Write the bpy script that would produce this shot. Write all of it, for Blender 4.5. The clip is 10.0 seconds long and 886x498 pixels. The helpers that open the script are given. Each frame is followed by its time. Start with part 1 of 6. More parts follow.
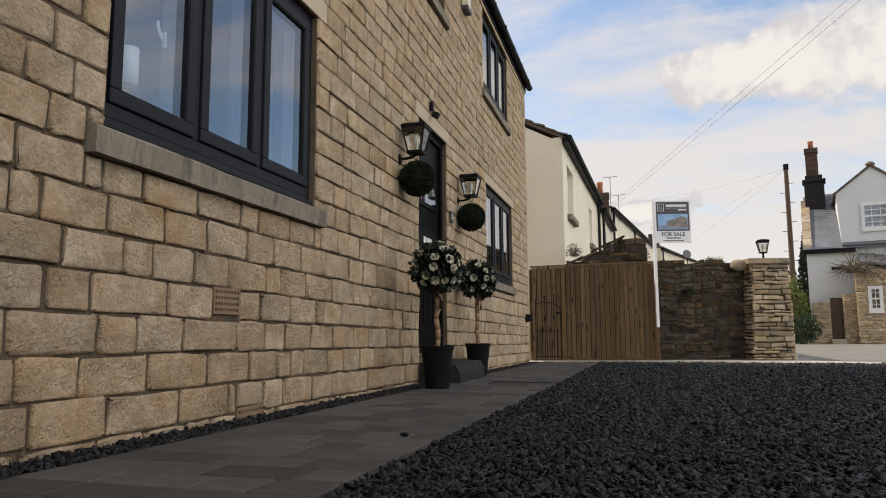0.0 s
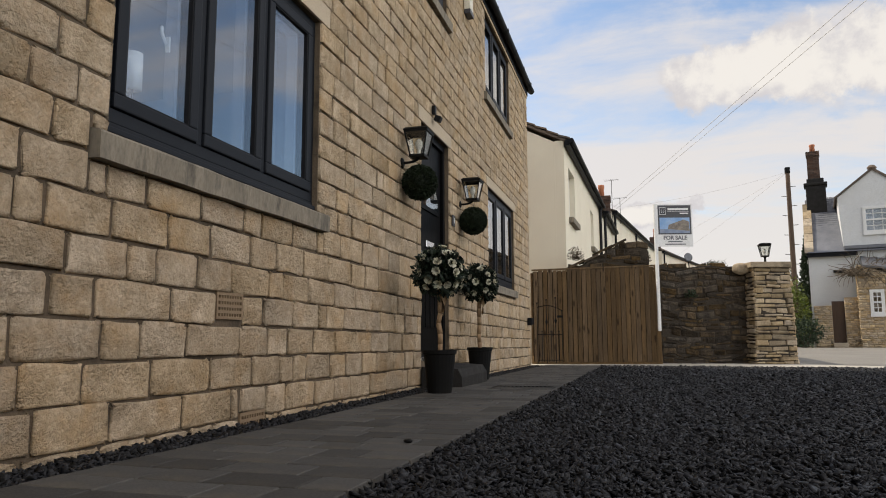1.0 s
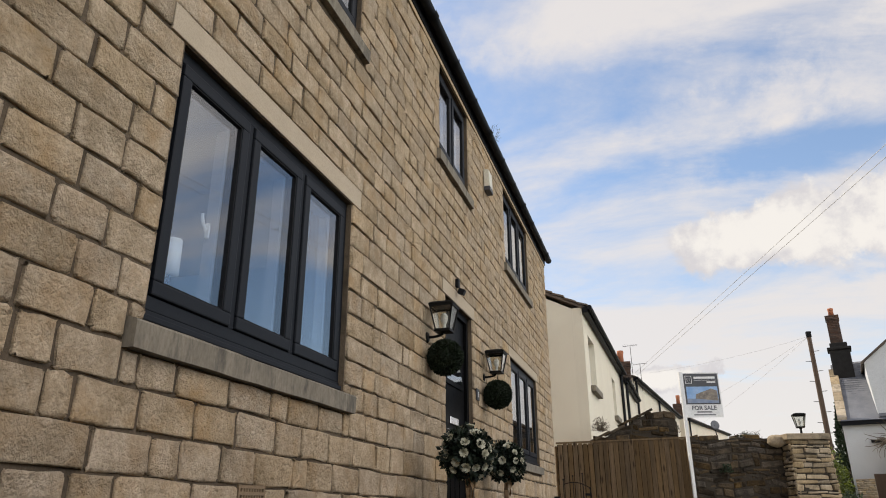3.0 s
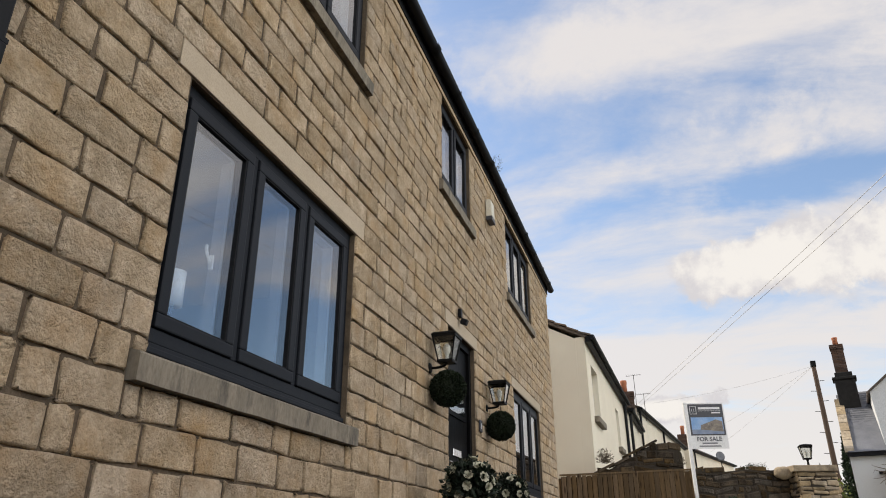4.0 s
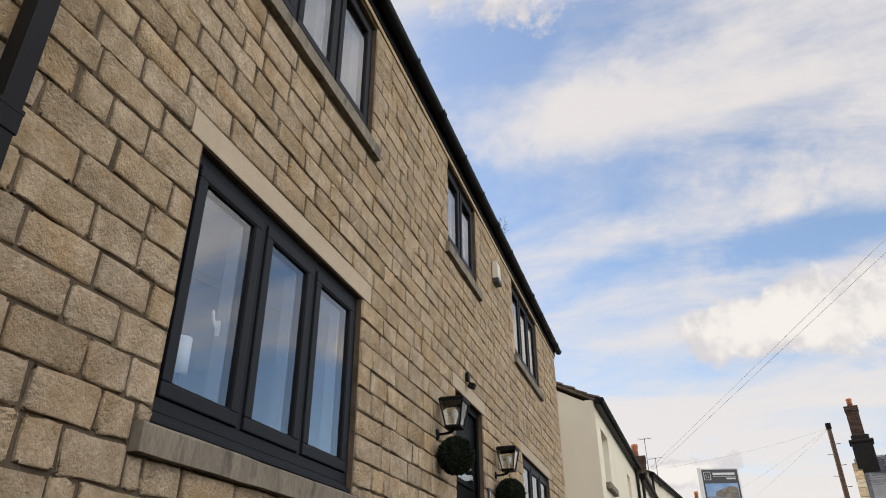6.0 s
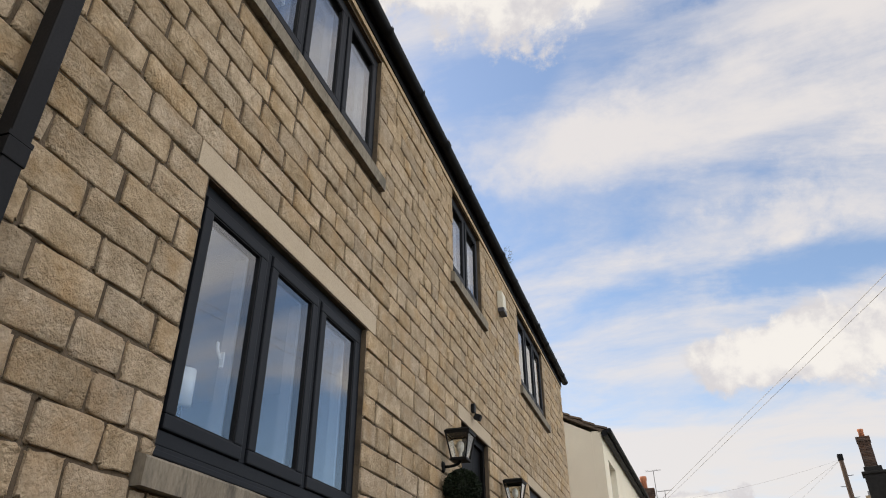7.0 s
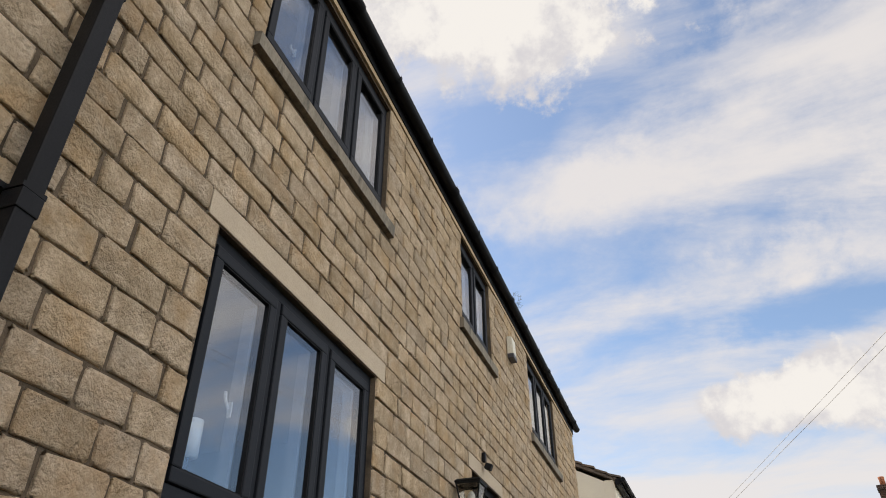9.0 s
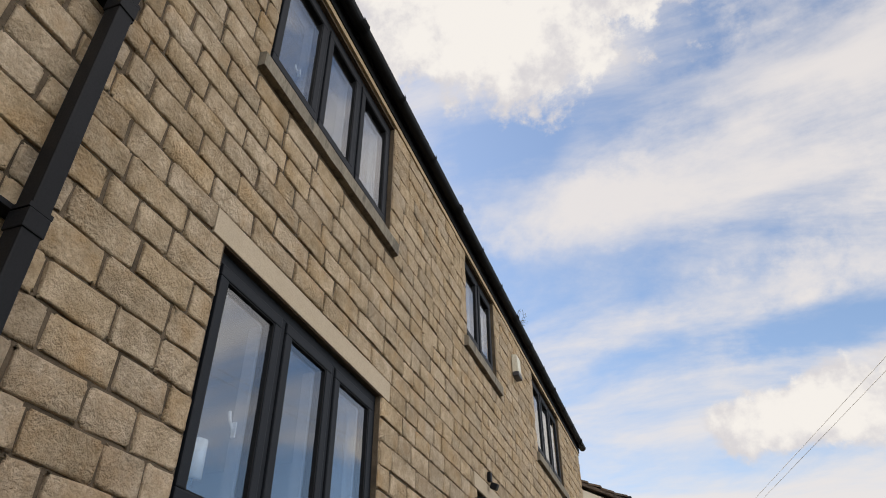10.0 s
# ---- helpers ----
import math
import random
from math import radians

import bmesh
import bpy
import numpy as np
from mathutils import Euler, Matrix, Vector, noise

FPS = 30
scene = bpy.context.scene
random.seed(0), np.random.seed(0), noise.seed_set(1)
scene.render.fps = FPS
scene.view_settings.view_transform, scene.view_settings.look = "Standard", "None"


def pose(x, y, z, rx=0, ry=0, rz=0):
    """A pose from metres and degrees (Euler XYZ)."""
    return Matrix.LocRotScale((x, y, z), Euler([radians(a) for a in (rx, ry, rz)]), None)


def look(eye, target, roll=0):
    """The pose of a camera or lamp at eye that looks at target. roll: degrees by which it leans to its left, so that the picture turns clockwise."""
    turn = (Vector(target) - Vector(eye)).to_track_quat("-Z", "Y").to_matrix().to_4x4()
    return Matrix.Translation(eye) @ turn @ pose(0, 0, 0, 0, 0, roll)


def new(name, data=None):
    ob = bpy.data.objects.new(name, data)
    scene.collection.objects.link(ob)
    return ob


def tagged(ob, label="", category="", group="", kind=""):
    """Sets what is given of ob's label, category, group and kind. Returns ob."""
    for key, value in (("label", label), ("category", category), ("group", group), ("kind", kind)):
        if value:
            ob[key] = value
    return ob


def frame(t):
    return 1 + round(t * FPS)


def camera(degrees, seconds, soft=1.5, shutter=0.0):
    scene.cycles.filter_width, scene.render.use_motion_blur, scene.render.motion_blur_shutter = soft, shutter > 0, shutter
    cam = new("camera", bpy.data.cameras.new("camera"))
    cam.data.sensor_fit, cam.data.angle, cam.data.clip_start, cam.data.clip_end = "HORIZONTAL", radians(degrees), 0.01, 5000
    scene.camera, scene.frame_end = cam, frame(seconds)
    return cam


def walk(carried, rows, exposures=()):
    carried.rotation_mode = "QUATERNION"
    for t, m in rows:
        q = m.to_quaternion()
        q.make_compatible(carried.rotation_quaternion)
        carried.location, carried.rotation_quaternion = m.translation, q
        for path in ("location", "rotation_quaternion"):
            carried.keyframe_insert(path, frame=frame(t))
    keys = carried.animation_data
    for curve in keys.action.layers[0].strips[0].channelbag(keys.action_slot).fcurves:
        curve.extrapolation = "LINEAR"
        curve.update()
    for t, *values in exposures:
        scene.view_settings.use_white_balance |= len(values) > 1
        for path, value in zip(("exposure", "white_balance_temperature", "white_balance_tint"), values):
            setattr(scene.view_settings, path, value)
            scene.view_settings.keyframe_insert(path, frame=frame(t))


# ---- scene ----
cam = camera(65.47, 10.0, soft=1.0)
PATH = [
    (0.0, pose(0.0000, 0.0000, 0.3596, 96.851, 0.317, 15.561)),
    (0.5, pose(-0.0046, -0.0009, 0.3696, 96.897, 0.242, 15.587)),
    (1.0, pose(-0.0109, -0.0001, 0.3733, 97.058, 0.215, 15.636)),
    (1.5, pose(-0.0174, 0.0054, 0.3793, 97.293, 0.211, 15.720)),
    (1.7, pose(-0.0190, 0.0060, 0.3812, 97.456, 0.211, 15.738)),
    (1.8, pose(-0.0221, 0.0072, 0.3849, 97.768, 0.211, 15.772)),
    (1.9, pose(-0.0360, 0.0126, 0.4016, 99.195, 0.210, 15.928)),
    (2.0, pose(-0.0572, 0.0208, 0.4269, 101.357, 0.209, 16.165)),
    (2.1, pose(-0.0714, 0.0231, 0.4370, 103.577, 0.215, 16.333)),
    (2.2, pose(-0.0826, 0.0249, 0.4450, 105.334, 0.220, 16.466)),
    (2.3, pose(-0.0944, 0.0269, 0.4534, 107.190, 0.225, 16.607)),
    (2.4, pose(-0.1077, 0.0290, 0.4629, 109.269, 0.231, 16.765)),
    (2.5, pose(-0.1101, 0.0294, 0.4646, 109.642, 0.232, 16.793)),
    (2.6, pose(-0.1107, 0.0286, 0.4655, 109.875, 0.232, 16.807)),
    (2.7, pose(-0.1112, 0.0279, 0.4663, 110.063, 0.233, 16.819)),
    (3.8, pose(-0.1177, 0.0188, 0.4768, 112.644, 0.237, 16.976)),
    (4.0, pose(-0.1188, 0.0173, 0.4785, 113.065, 0.238, 17.002)),
    (4.5, pose(-0.1224, 0.0169, 0.4880, 114.205, 0.232, 17.068)),
    (5.0, pose(-0.1267, 0.0161, 0.4920, 115.532, 0.256, 17.190)),
    (5.5, pose(-0.1301, 0.0184, 0.4973, 116.810, 0.301, 17.339)),
    (7.0, pose(-0.1323, 0.0206, 0.5041, 120.571, 0.343, 18.013)),
    (7.5, pose(-0.1339, 0.0223, 0.5093, 121.621, 0.356, 18.226)),
    (8.0, pose(-0.1376, 0.0239, 0.5132, 122.581, 0.352, 18.427)),
    (8.5, pose(-0.1406, 0.0243, 0.5164, 123.457, 0.335, 18.601)),
    (9.0, pose(-0.1415, 0.0235, 0.5184, 124.294, 0.297, 18.767)),
    (9.5, pose(-0.1428, 0.0231, 0.5199, 125.081, 0.287, 18.930)),
    (10.0, pose(-0.1435, 0.0226, 0.5209, 125.761, 0.316, 19.186)),
]

# ---- camera, world, sun ----
walk(cam, PATH, exposures=[(0.0, 0.0, 6900, 10), (1.7, 0.0, 6900, 10), (2.6, 0.04, 6850, 10), (10.0, 0.04, 6850, 10)])

SUN_AZ = Vector((-0.94, 0.35))
SUN_EL = radians(44)
sun_dir = Vector((SUN_AZ.x * math.cos(SUN_EL), SUN_AZ.y * math.cos(SUN_EL), math.sin(SUN_EL))).normalized()
sun = new("sun", bpy.data.lights.new("sun", "SUN"))
sun.data.energy, sun.data.angle, sun.data.color = 5.0, radians(0.6), (1.0, 0.93, 0.82)
sun.matrix_world = look((0, 0, 30), Vector((0, 0, 30)) - sun_dir)

world = bpy.data.worlds.new("sky")
scene.world = world
world.use_nodes = True
wt = world.node_tree
wt.nodes.clear()


def wnode(kind, **kw):
    n = wt.nodes.new(kind)
    for k, v in kw.items():
        n.inputs[k].default_value = v
    return n


def wmath(op, a, b=None, c=None):
    n = wt.nodes.new("ShaderNodeMath")
    n.operation = op
    for i, v in enumerate((a, b, c)):
        if v is None:
            continue
        if isinstance(v, (int, float)):
            n.inputs[i].default_value = v
        else:
            wt.links.new(v, n.inputs[i])
    return n.outputs[0]


def wrange(v, a, b):
    n = wt.nodes.new("ShaderNodeMapRange")
    n.interpolation_type = "SMOOTHSTEP"
    wt.links.new(v, n.inputs[0])
    n.inputs[1].default_value, n.inputs[2].default_value = a, b
    return n.outputs[0]


sky = wt.nodes.new("ShaderNodeTexSky")
sky.sky_type = "NISHITA"
sky.sun_disc = False
sky.sun_elevation = SUN_EL
sky.sun_rotation = math.atan2(SUN_AZ.x, SUN_AZ.y)
sky.air_density, sky.dust_density, sky.ozone_density = 1.0, 0.6, 1.5
coord = wt.nodes.new("ShaderNodeTexCoord")
direction = coord.outputs["Generated"]
sep = wt.nodes.new("ShaderNodeSeparateXYZ")
wt.links.new(direction, sep.inputs[0])
lift = wmath("MAXIMUM", wmath("ADD", sep.outputs[2], 0.22), 0.05)
comb = wt.nodes.new("ShaderNodeCombineXYZ")
wt.links.new(wmath("DIVIDE", sep.outputs[0], lift), comb.inputs[0])
wt.links.new(wmath("DIVIDE", sep.outputs[1], lift), comb.inputs[1])


def wnoise(vec, scale, detail, rough, stretch=(1, 1, 1), turn=0.0, shift=(0, 0, 0), distortion=0.0):
    m = wt.nodes.new("ShaderNodeMapping")
    m.inputs["Location"].default_value = shift
    m.inputs["Rotation"].default_value = (0, 0, turn)
    m.inputs["Scale"].default_value = stretch
    wt.links.new(vec, m.inputs[0])
    n = wnode("ShaderNodeTexNoise", Scale=scale, Detail=detail, Roughness=rough, Distortion=distortion)
    wt.links.new(m.outputs[0], n.inputs["Vector"])
    return n.outputs[0]


wisps = wnoise(comb.outputs[0], 1.5, 9, 0.62, (1.0, 2.0, 1), radians(-24), (3.1, 0.4, 0), 0.35)
puffs = wnoise(direction, 13.0, 10, 0.62, shift=(1.3, 0.2, 0.7), distortion=0.1)
edges = wmath("MULTIPLY", wmath("SUBTRACT", puffs, 0.5), 2.4)


def cloud(cx, cy, cz, sx, sy, sz, ragged=1.0):
    """Soft weight of one cloud bank: 1 in its middle, 0 outside, with a ragged rim."""
    m = wt.nodes.new("ShaderNodeMapping")
    m.vector_type = "TEXTURE"
    m.inputs["Location"].default_value = (cx, cy, cz)
    m.inputs["Scale"].default_value = (sx, sy, sz)
    wt.links.new(direction, m.inputs[0])
    ln = wt.nodes.new("ShaderNodeVectorMath")
    ln.operation = "LENGTH"
    wt.links.new(m.outputs[0], ln.inputs[0])
    return wmath("SUBTRACT", wmath("MULTIPLY_ADD", edges, ragged, 1.0), ln.outputs["Value"])


cum = wmath("MAXIMUM", cloud(0.105, 0.935, 0.330, 0.085, 0.5, 0.040, 0.70), cloud(-0.12, 0.59, 0.815, 0.27, 0.50, 0.095, 0.7))
cum = wmath("MAXIMUM", cum, cloud(0.20, 0.92, 0.340, 0.11, 0.5, 0.050, 0.65))
cum = wmath("MAXIMUM", cum, cloud(0.31, 0.90, 0.340, 0.13, 0.5, 0.058, 0.65))
cum = wmath("MAXIMUM", cum, cloud(0.00, 0.985, 0.165, 0.09, 0.4, 0.020, 1.4))
cum_mask = wrange(cum, 0.0, 0.28)
veil = wmath("ADD", wisps, wmath("MULTIPLY", wrange(cloud(0.09, 0.74, 0.62, 0.34, 0.6, 0.09, 0.7), -0.2, 0.9), 0.12))
veil = wmath("SUBTRACT", veil, wmath("MULTIPLY", wrange(cloud(-0.15, 0.80, 0.58, 0.20, 0.5, 0.13, 0.5), 0.0, 0.9), 0.03))
veil = wmath("SUBTRACT", veil, wmath("MULTIPLY", wrange(cloud(0.30, 0.56, 0.77, 0.22, 0.4, 0.10, 0.6), 0.0, 0.9), 0.18))
veil = wmath("ADD", veil, wmath("MULTIPLY", wrange(cloud(0.30, 0.80, 0.50, 0.20, 0.5, 0.10, 0.7), 0.0, 0.9), 0.14))
veil = wmath("ADD", veil, wmath("MULTIPLY", wmath("MULTIPLY", wrange(sep.outputs[2], 0.42, 0.05), wrange(sep.outputs[0], 0.46, 0.28)), 0.24))
away = wrange(wmath("SUBTRACT", sep.outputs[0], wmath("MULTIPLY", sep.outputs[1], 0.35)), 0.12, 0.65)
away = wmath("MULTIPLY", away, wmath("MULTIPLY", wrange(sep.outputs[2], 0.26, 0.46), wmath("SUBTRACT", 1.0, wmath("MULTIPLY", wrange(sep.outputs[2], 0.60, 0.80), 0.45))))
veil = wmath("ADD", veil, wmath("MULTIPLY", away, 0.16))
# clear gaps and thin bright bands between the streaks of high cloud
for bank, gap in ((cloud(0.00, 0.91, 0.425, 0.20, 0.5, 0.042, 0.5), -0.11), (cloud(0.24, 0.87, 0.425, 0.20, 0.5, 0.038, 0.4), -0.17),
                  (cloud(0.10, 0.81, 0.565, 0.26, 0.5, 0.038, 0.8), -0.08), (cloud(-0.16, 0.72, 0.68, 0.14, 0.4, 0.055, 0.6), -0.13),
                  (cloud(0.11, 0.65, 0.755, 0.10, 0.3, 0.045, 0.8), -0.11), (cloud(-0.12, 0.77, 0.625, 0.20, 0.5, 0.06, 0.9), 0.09), (cloud(0.17, 0.86, 0.485, 0.24, 0.5, 0.045, 1.0), 0.07),
                  (cloud(0.50, 0.80, 0.25, 0.26, 0.5, 0.085, 0.5), -0.42)):
    veil = wmath("ADD", veil, wmath("MULTIPLY", wrange(bank, 0.0, 0.8), gap))
veil_mask = wmath("MULTIPLY", wrange(veil, 0.31, 0.70), 0.92)
lit = wnode("ShaderNodeMix")
lit.data_type = "RGBA"
lit.inputs["A"].default_value = (0.66, 0.655, 0.70, 1)
lit.inputs["B"].default_value = (0.87, 0.855, 0.845, 1)
wt.links.new(wrange(wmath("ADD", wmath("MULTIPLY", cum, 0.6), wmath("MULTIPLY", wmath("SUBTRACT", wnoise(direction, 19.0, 8, 0.6, shift=(0.4, 2.2, 0.1)), 0.5), 1.4)), 0.0, 0.40), lit.inputs["Factor"])


def wmix(fac, a, b):
    n = wt.nodes.new("ShaderNodeMix")
    n.data_type = "RGBA"
    wt.links.new(fac, n.inputs["Factor"])
    for sock, v in (("A", a), ("B", b)):
        if isinstance(v, tuple):
            n.inputs[sock].default_value = v
        else:
            wt.links.new(v, n.inputs[sock])
    return n.outputs["Result"]


gain = wt.nodes.new("ShaderNodeVectorMath")
gain.operation = "SCALE"
wt.links.new(sky.outputs[0], gain.inputs[0])
front = wrange(wmath("SUBTRACT", sep.outputs[0], wmath("MULTIPLY", sep.outputs[1], 0.35)), 0.18, 0.85)
wt.links.new(wmath("MULTIPLY_ADD", front, 0.24, 0.19), gain.inputs["Scale"])
veil_col = wmix(front, (0.80, 0.775, 0.78, 1), (2.55, 2.44, 2.36, 1))
col = wmix(veil_mask, gain.outputs[0], veil_col)
col = wmix(cum_mask, col, lit.outputs["Result"])
bg = wnode("ShaderNodeBackground", Strength=1.0)
wt.links.new(col, bg.inputs["Color"])
out = wt.nodes.new("ShaderNodeOutputWorld")
wt.links.new(bg.outputs[0], out.inputs[0])

# ---- materials ----
def material(name, base, base2=None, rough=0.8, metal=0.0, scale=6.0, fine=60.0, bump=0.3, depth=0.004,
             vary=0.0, source="", dirt=None, dirt_scale=1.5, dirt_amount=0.5, stretch=(1, 1, 1), spec=0.5, knots=None):
    """Two-scale noise colour, grain and relief. source: object, island or nothing, for the piece-to-piece variation."""
    m = bpy.data.materials.new(name)
    m.use_nodes = True
    nt = m.node_tree
    b = nt.nodes["Principled BSDF"]
    b.inputs["Roughness"].default_value, b.inputs["Metallic"].default_value = rough, metal
    b.inputs["Specular IOR Level"].default_value = spec
    tc = nt.nodes.new("ShaderNodeTexCoord")
    mp = nt.nodes.new("ShaderNodeMapping")
    mp.inputs["Scale"].default_value = stretch
    nt.links.new(tc.outputs["Object"], mp.inputs[0])

    def noise_tex(s, detail=6, r=0.6):
        n = nt.nodes.new("ShaderNodeTexNoise")
        n.inputs["Scale"].default_value, n.inputs["Detail"].default_value, n.inputs["Roughness"].default_value = s, detail, r
        nt.links.new(mp.outputs[0], n.inputs["Vector"])
        return n.outputs[0]

    def mix(fac, a, bb, kind="MIX"):
        n = nt.nodes.new("ShaderNodeMix")
        n.data_type, n.blend_type = "RGBA", kind
        for s, v in (("Factor", fac), ("A", a), ("B", bb)):
            if isinstance(v, (int, float)):
                n.inputs[s].default_value = v
            elif isinstance(v, tuple):
                n.inputs[s].default_value = (*v, 1)
            else:
                nt.links.new(v, n.inputs[s])
        return n.outputs["Result"]

    def ramp(v, a, c, lo=0.0, hi=1.0):
        n = nt.nodes.new("ShaderNodeMapRange")
        nt.links.new(v, n.inputs[0])
        for i, x in enumerate((a, c, lo, hi)):
            n.inputs[i + 1].default_value = x
        return n.outputs[0]

    base2 = base2 or tuple(c * 0.72 for c in base)
    big, small = noise_tex(scale), noise_tex(fine, 4, 0.7)
    col = mix(ramp(big, 0.35, 0.65), base, base2)
    col = mix(ramp(small, 0.42, 0.72, 0.0, 0.6), col, tuple(c * 0.6 for c in base2))
    if dirt:
        col = mix(ramp(noise_tex(dirt_scale, 8, 0.65), 0.5, 0.68, 0.0, dirt_amount), col, dirt)
    if knots:
        km = nt.nodes.new("ShaderNodeMapping")
        km.inputs["Scale"].default_value = (10, 10, 2.6)
        nt.links.new(tc.outputs["Object"], km.inputs[0])
        vo = nt.nodes.new("ShaderNodeTexVoronoi")
        vo.inputs["Scale"].default_value = 1.0
        nt.links.new(km.outputs[0], vo.inputs["Vector"])
        col = mix(ramp(vo.outputs["Distance"], 0.10, 0.24, 0.85, 0.0), col, knots)
    if vary and source:
        if source == "object":
            rnd = nt.nodes.new("ShaderNodeObjectInfo").outputs["Random"]
        else:
            rnd = nt.nodes.new("ShaderNodeNewGeometry").outputs["Random Per Island"]
        hsv = nt.nodes.new("ShaderNodeHueSaturation")
        nt.links.new(ramp(rnd, 0, 1, 1 - vary, 1 + vary), hsv.inputs["Value"])
        wn = nt.nodes.new("ShaderNodeTexWhiteNoise")
        wn.noise_dimensions = "1D"
        nt.links.new(rnd, wn.inputs["W"])
        nt.links.new(ramp(wn.outputs["Value"], 0, 1, 1 - vary * 0.6, 1 + vary * 0.9), hsv.inputs["Saturation"])
        nt.links.new(col, hsv.inputs["Color"])
        col = hsv.outputs[0]
    nt.links.new(col, b.inputs["Base Color"])
    nt.links.new(ramp(small, 0.2, 0.8, max(rough - 0.08, 0.02), min(rough + 0.1, 1)), b.inputs["Roughness"])
    if bump:
        bp = nt.nodes.new("ShaderNodeBump")
        bp.inputs["Strength"].default_value, bp.inputs["Distance"].default_value = bump, depth
        h = nt.nodes.new("ShaderNodeMath")
        h.operation = "MULTIPLY_ADD"
        nt.links.new(big, h.inputs[0])
        h.inputs[1].default_value = 0.8
        nt.links.new(small, h.inputs[2])
        h2 = nt.nodes.new("ShaderNodeMath")
        h2.operation = "MULTIPLY_ADD"
        nt.links.new(noise_tex(math.sqrt(scale * fine) * 1.3, 5, 0.65), h2.inputs[0])
        h2.inputs[1].default_value = 1.6
        nt.links.new(h.outputs[0], h2.inputs[2])
        h = h2
        nt.links.new(h.outputs[0], bp.inputs["Height"])
        nt.links.new(bp.outputs[0], b.inputs["Normal"])
    return m


def glass(name, tint=(0.9, 0.95, 1.0), base_gloss=0.11):
    """Double glazing: mirror gloss that grows towards grazing, over clear."""
    m = bpy.data.materials.new(name)
    m.use_nodes = True
    nt = m.node_tree
    nt.nodes.clear()
    lw = nt.nodes.new("ShaderNodeLayerWeight")
    cube = nt.nodes.new("ShaderNodeMath")
    cube.operation = "POWER"
    cube.inputs[1].default_value = 2.4
    nt.links.new(lw.outputs["Facing"], cube.inputs[0])
    fr = nt.nodes.new("ShaderNodeMath")
    fr.operation = "MULTIPLY_ADD"
    fr.inputs[1].default_value, fr.inputs[2].default_value = 0.82, base_gloss
    nt.links.new(cube.outputs[0], fr.inputs[0])
    tr = nt.nodes.new("ShaderNodeBsdfTransparent")
    tr.inputs[0].default_value = (*tint, 1)
    gl = nt.nodes.new("ShaderNodeBsdfGlossy")
    gl.inputs["Roughness"].default_value = 0.01
    mx = nt.nodes.new("ShaderNodeMixShader")
    o = nt.nodes.new("ShaderNodeOutputMaterial")
    nt.links.new(fr.outputs[0], mx.inputs[0])
    nt.links.new(tr.outputs[0], mx.inputs[1])
    nt.links.new(gl.outputs[0], mx.inputs[2])
    nt.links.new(mx.outputs[0], o.inputs[0])
    return m


STONE = dict(base2=(0.38, 0.289, 0.191), rough=0.92, scale=12.0, fine=70.0, bump=1.0, depth=0.015, vary=0.13,
             dirt=(0.40, 0.265, 0.142), dirt_scale=4.5, dirt_amount=0.62, spec=0.2)
M_STONE = material("stone", (0.545, 0.431, 0.309), source="object", **STONE)
M_STONE_FAR = material("stone_joined", (0.545, 0.431, 0.309), source="island", **STONE)
M_MORTAR = material("mortar", (0.135, 0.102, 0.071), (0.10, 0.076, 0.053), rough=0.95, fine=90, bump=0.8, depth=0.005, spec=0.2, dirt=(0.05, 0.04, 0.03), dirt_scale=3.0, dirt_amount=0.85)
M_LINTEL = material("cast_stone", (0.44, 0.36, 0.265), (0.40, 0.325, 0.235), rough=0.85, scale=3, fine=150, bump=0.15, depth=0.002)
M_SILL = material("sill_stone", (0.25, 0.215, 0.165), (0.16, 0.137, 0.105), rough=0.95, scale=7, fine=80, bump=0.5, depth=0.004,
                  dirt=(0.045, 0.041, 0.034), dirt_scale=9, dirt_amount=0.95, stretch=(1, 1, 0.35))
M_FRAME = material("anthracite_frame", (0.0095, 0.0115, 0.0155), (0.0115, 0.0135, 0.018), rough=0.5, spec=0.13, scale=3, fine=200, bump=0.05, depth=0.001)
M_BLACK = material("black_plastic", (0.0062, 0.0066, 0.0082), (0.009, 0.0095, 0.0115), rough=0.5, spec=0.12, scale=4, fine=120, bump=0.05, depth=0.001)
M_IRON = material("black_iron", (0.007, 0.007, 0.007), rough=0.55, spec=0.12, scale=20, fine=200, bump=0.2, depth=0.001)
M_DOOR = material("black_door", (0.003, 0.003, 0.0036), (0.0045, 0.0045, 0.005), rough=0.4, spec=0.035, scale=3, fine=90, bump=0.1, depth=0.001, stretch=(1, 1, 0.1))
M_CHROME = material("chrome", (0.75, 0.75, 0.76), (0.7, 0.7, 0.71), rough=0.15, metal=1.0, bump=0)
M_GLASS = glass("window_glass")
M_CLEAR = glass("lantern_glass", (0.92, 0.92, 0.90), 0.05)
M_ROOM = material("room_paint", (0.22, 0.22, 0.23), (0.20, 0.20, 0.21), rough=0.9, bump=0)
M_WHITE = material("white_plastic", (0.75, 0.75, 0.73), (0.70, 0.70, 0.68), rough=0.4, bump=0.05, fine=100, depth=0.001)
M_LINING = material("inner_reveal", (0.20, 0.20, 0.21), (0.18, 0.18, 0.19), rough=0.7, bump=0)
M_CREAM_BOX = material("aged_white_box", (0.66, 0.63, 0.54), (0.60, 0.56, 0.46), rough=0.5, bump=0.05, depth=0.001)
M_TERRA = material("buff_air_brick", (0.23, 0.16, 0.095), (0.18, 0.122, 0.072), rough=0.85, fine=120, bump=0.2, depth=0.002)
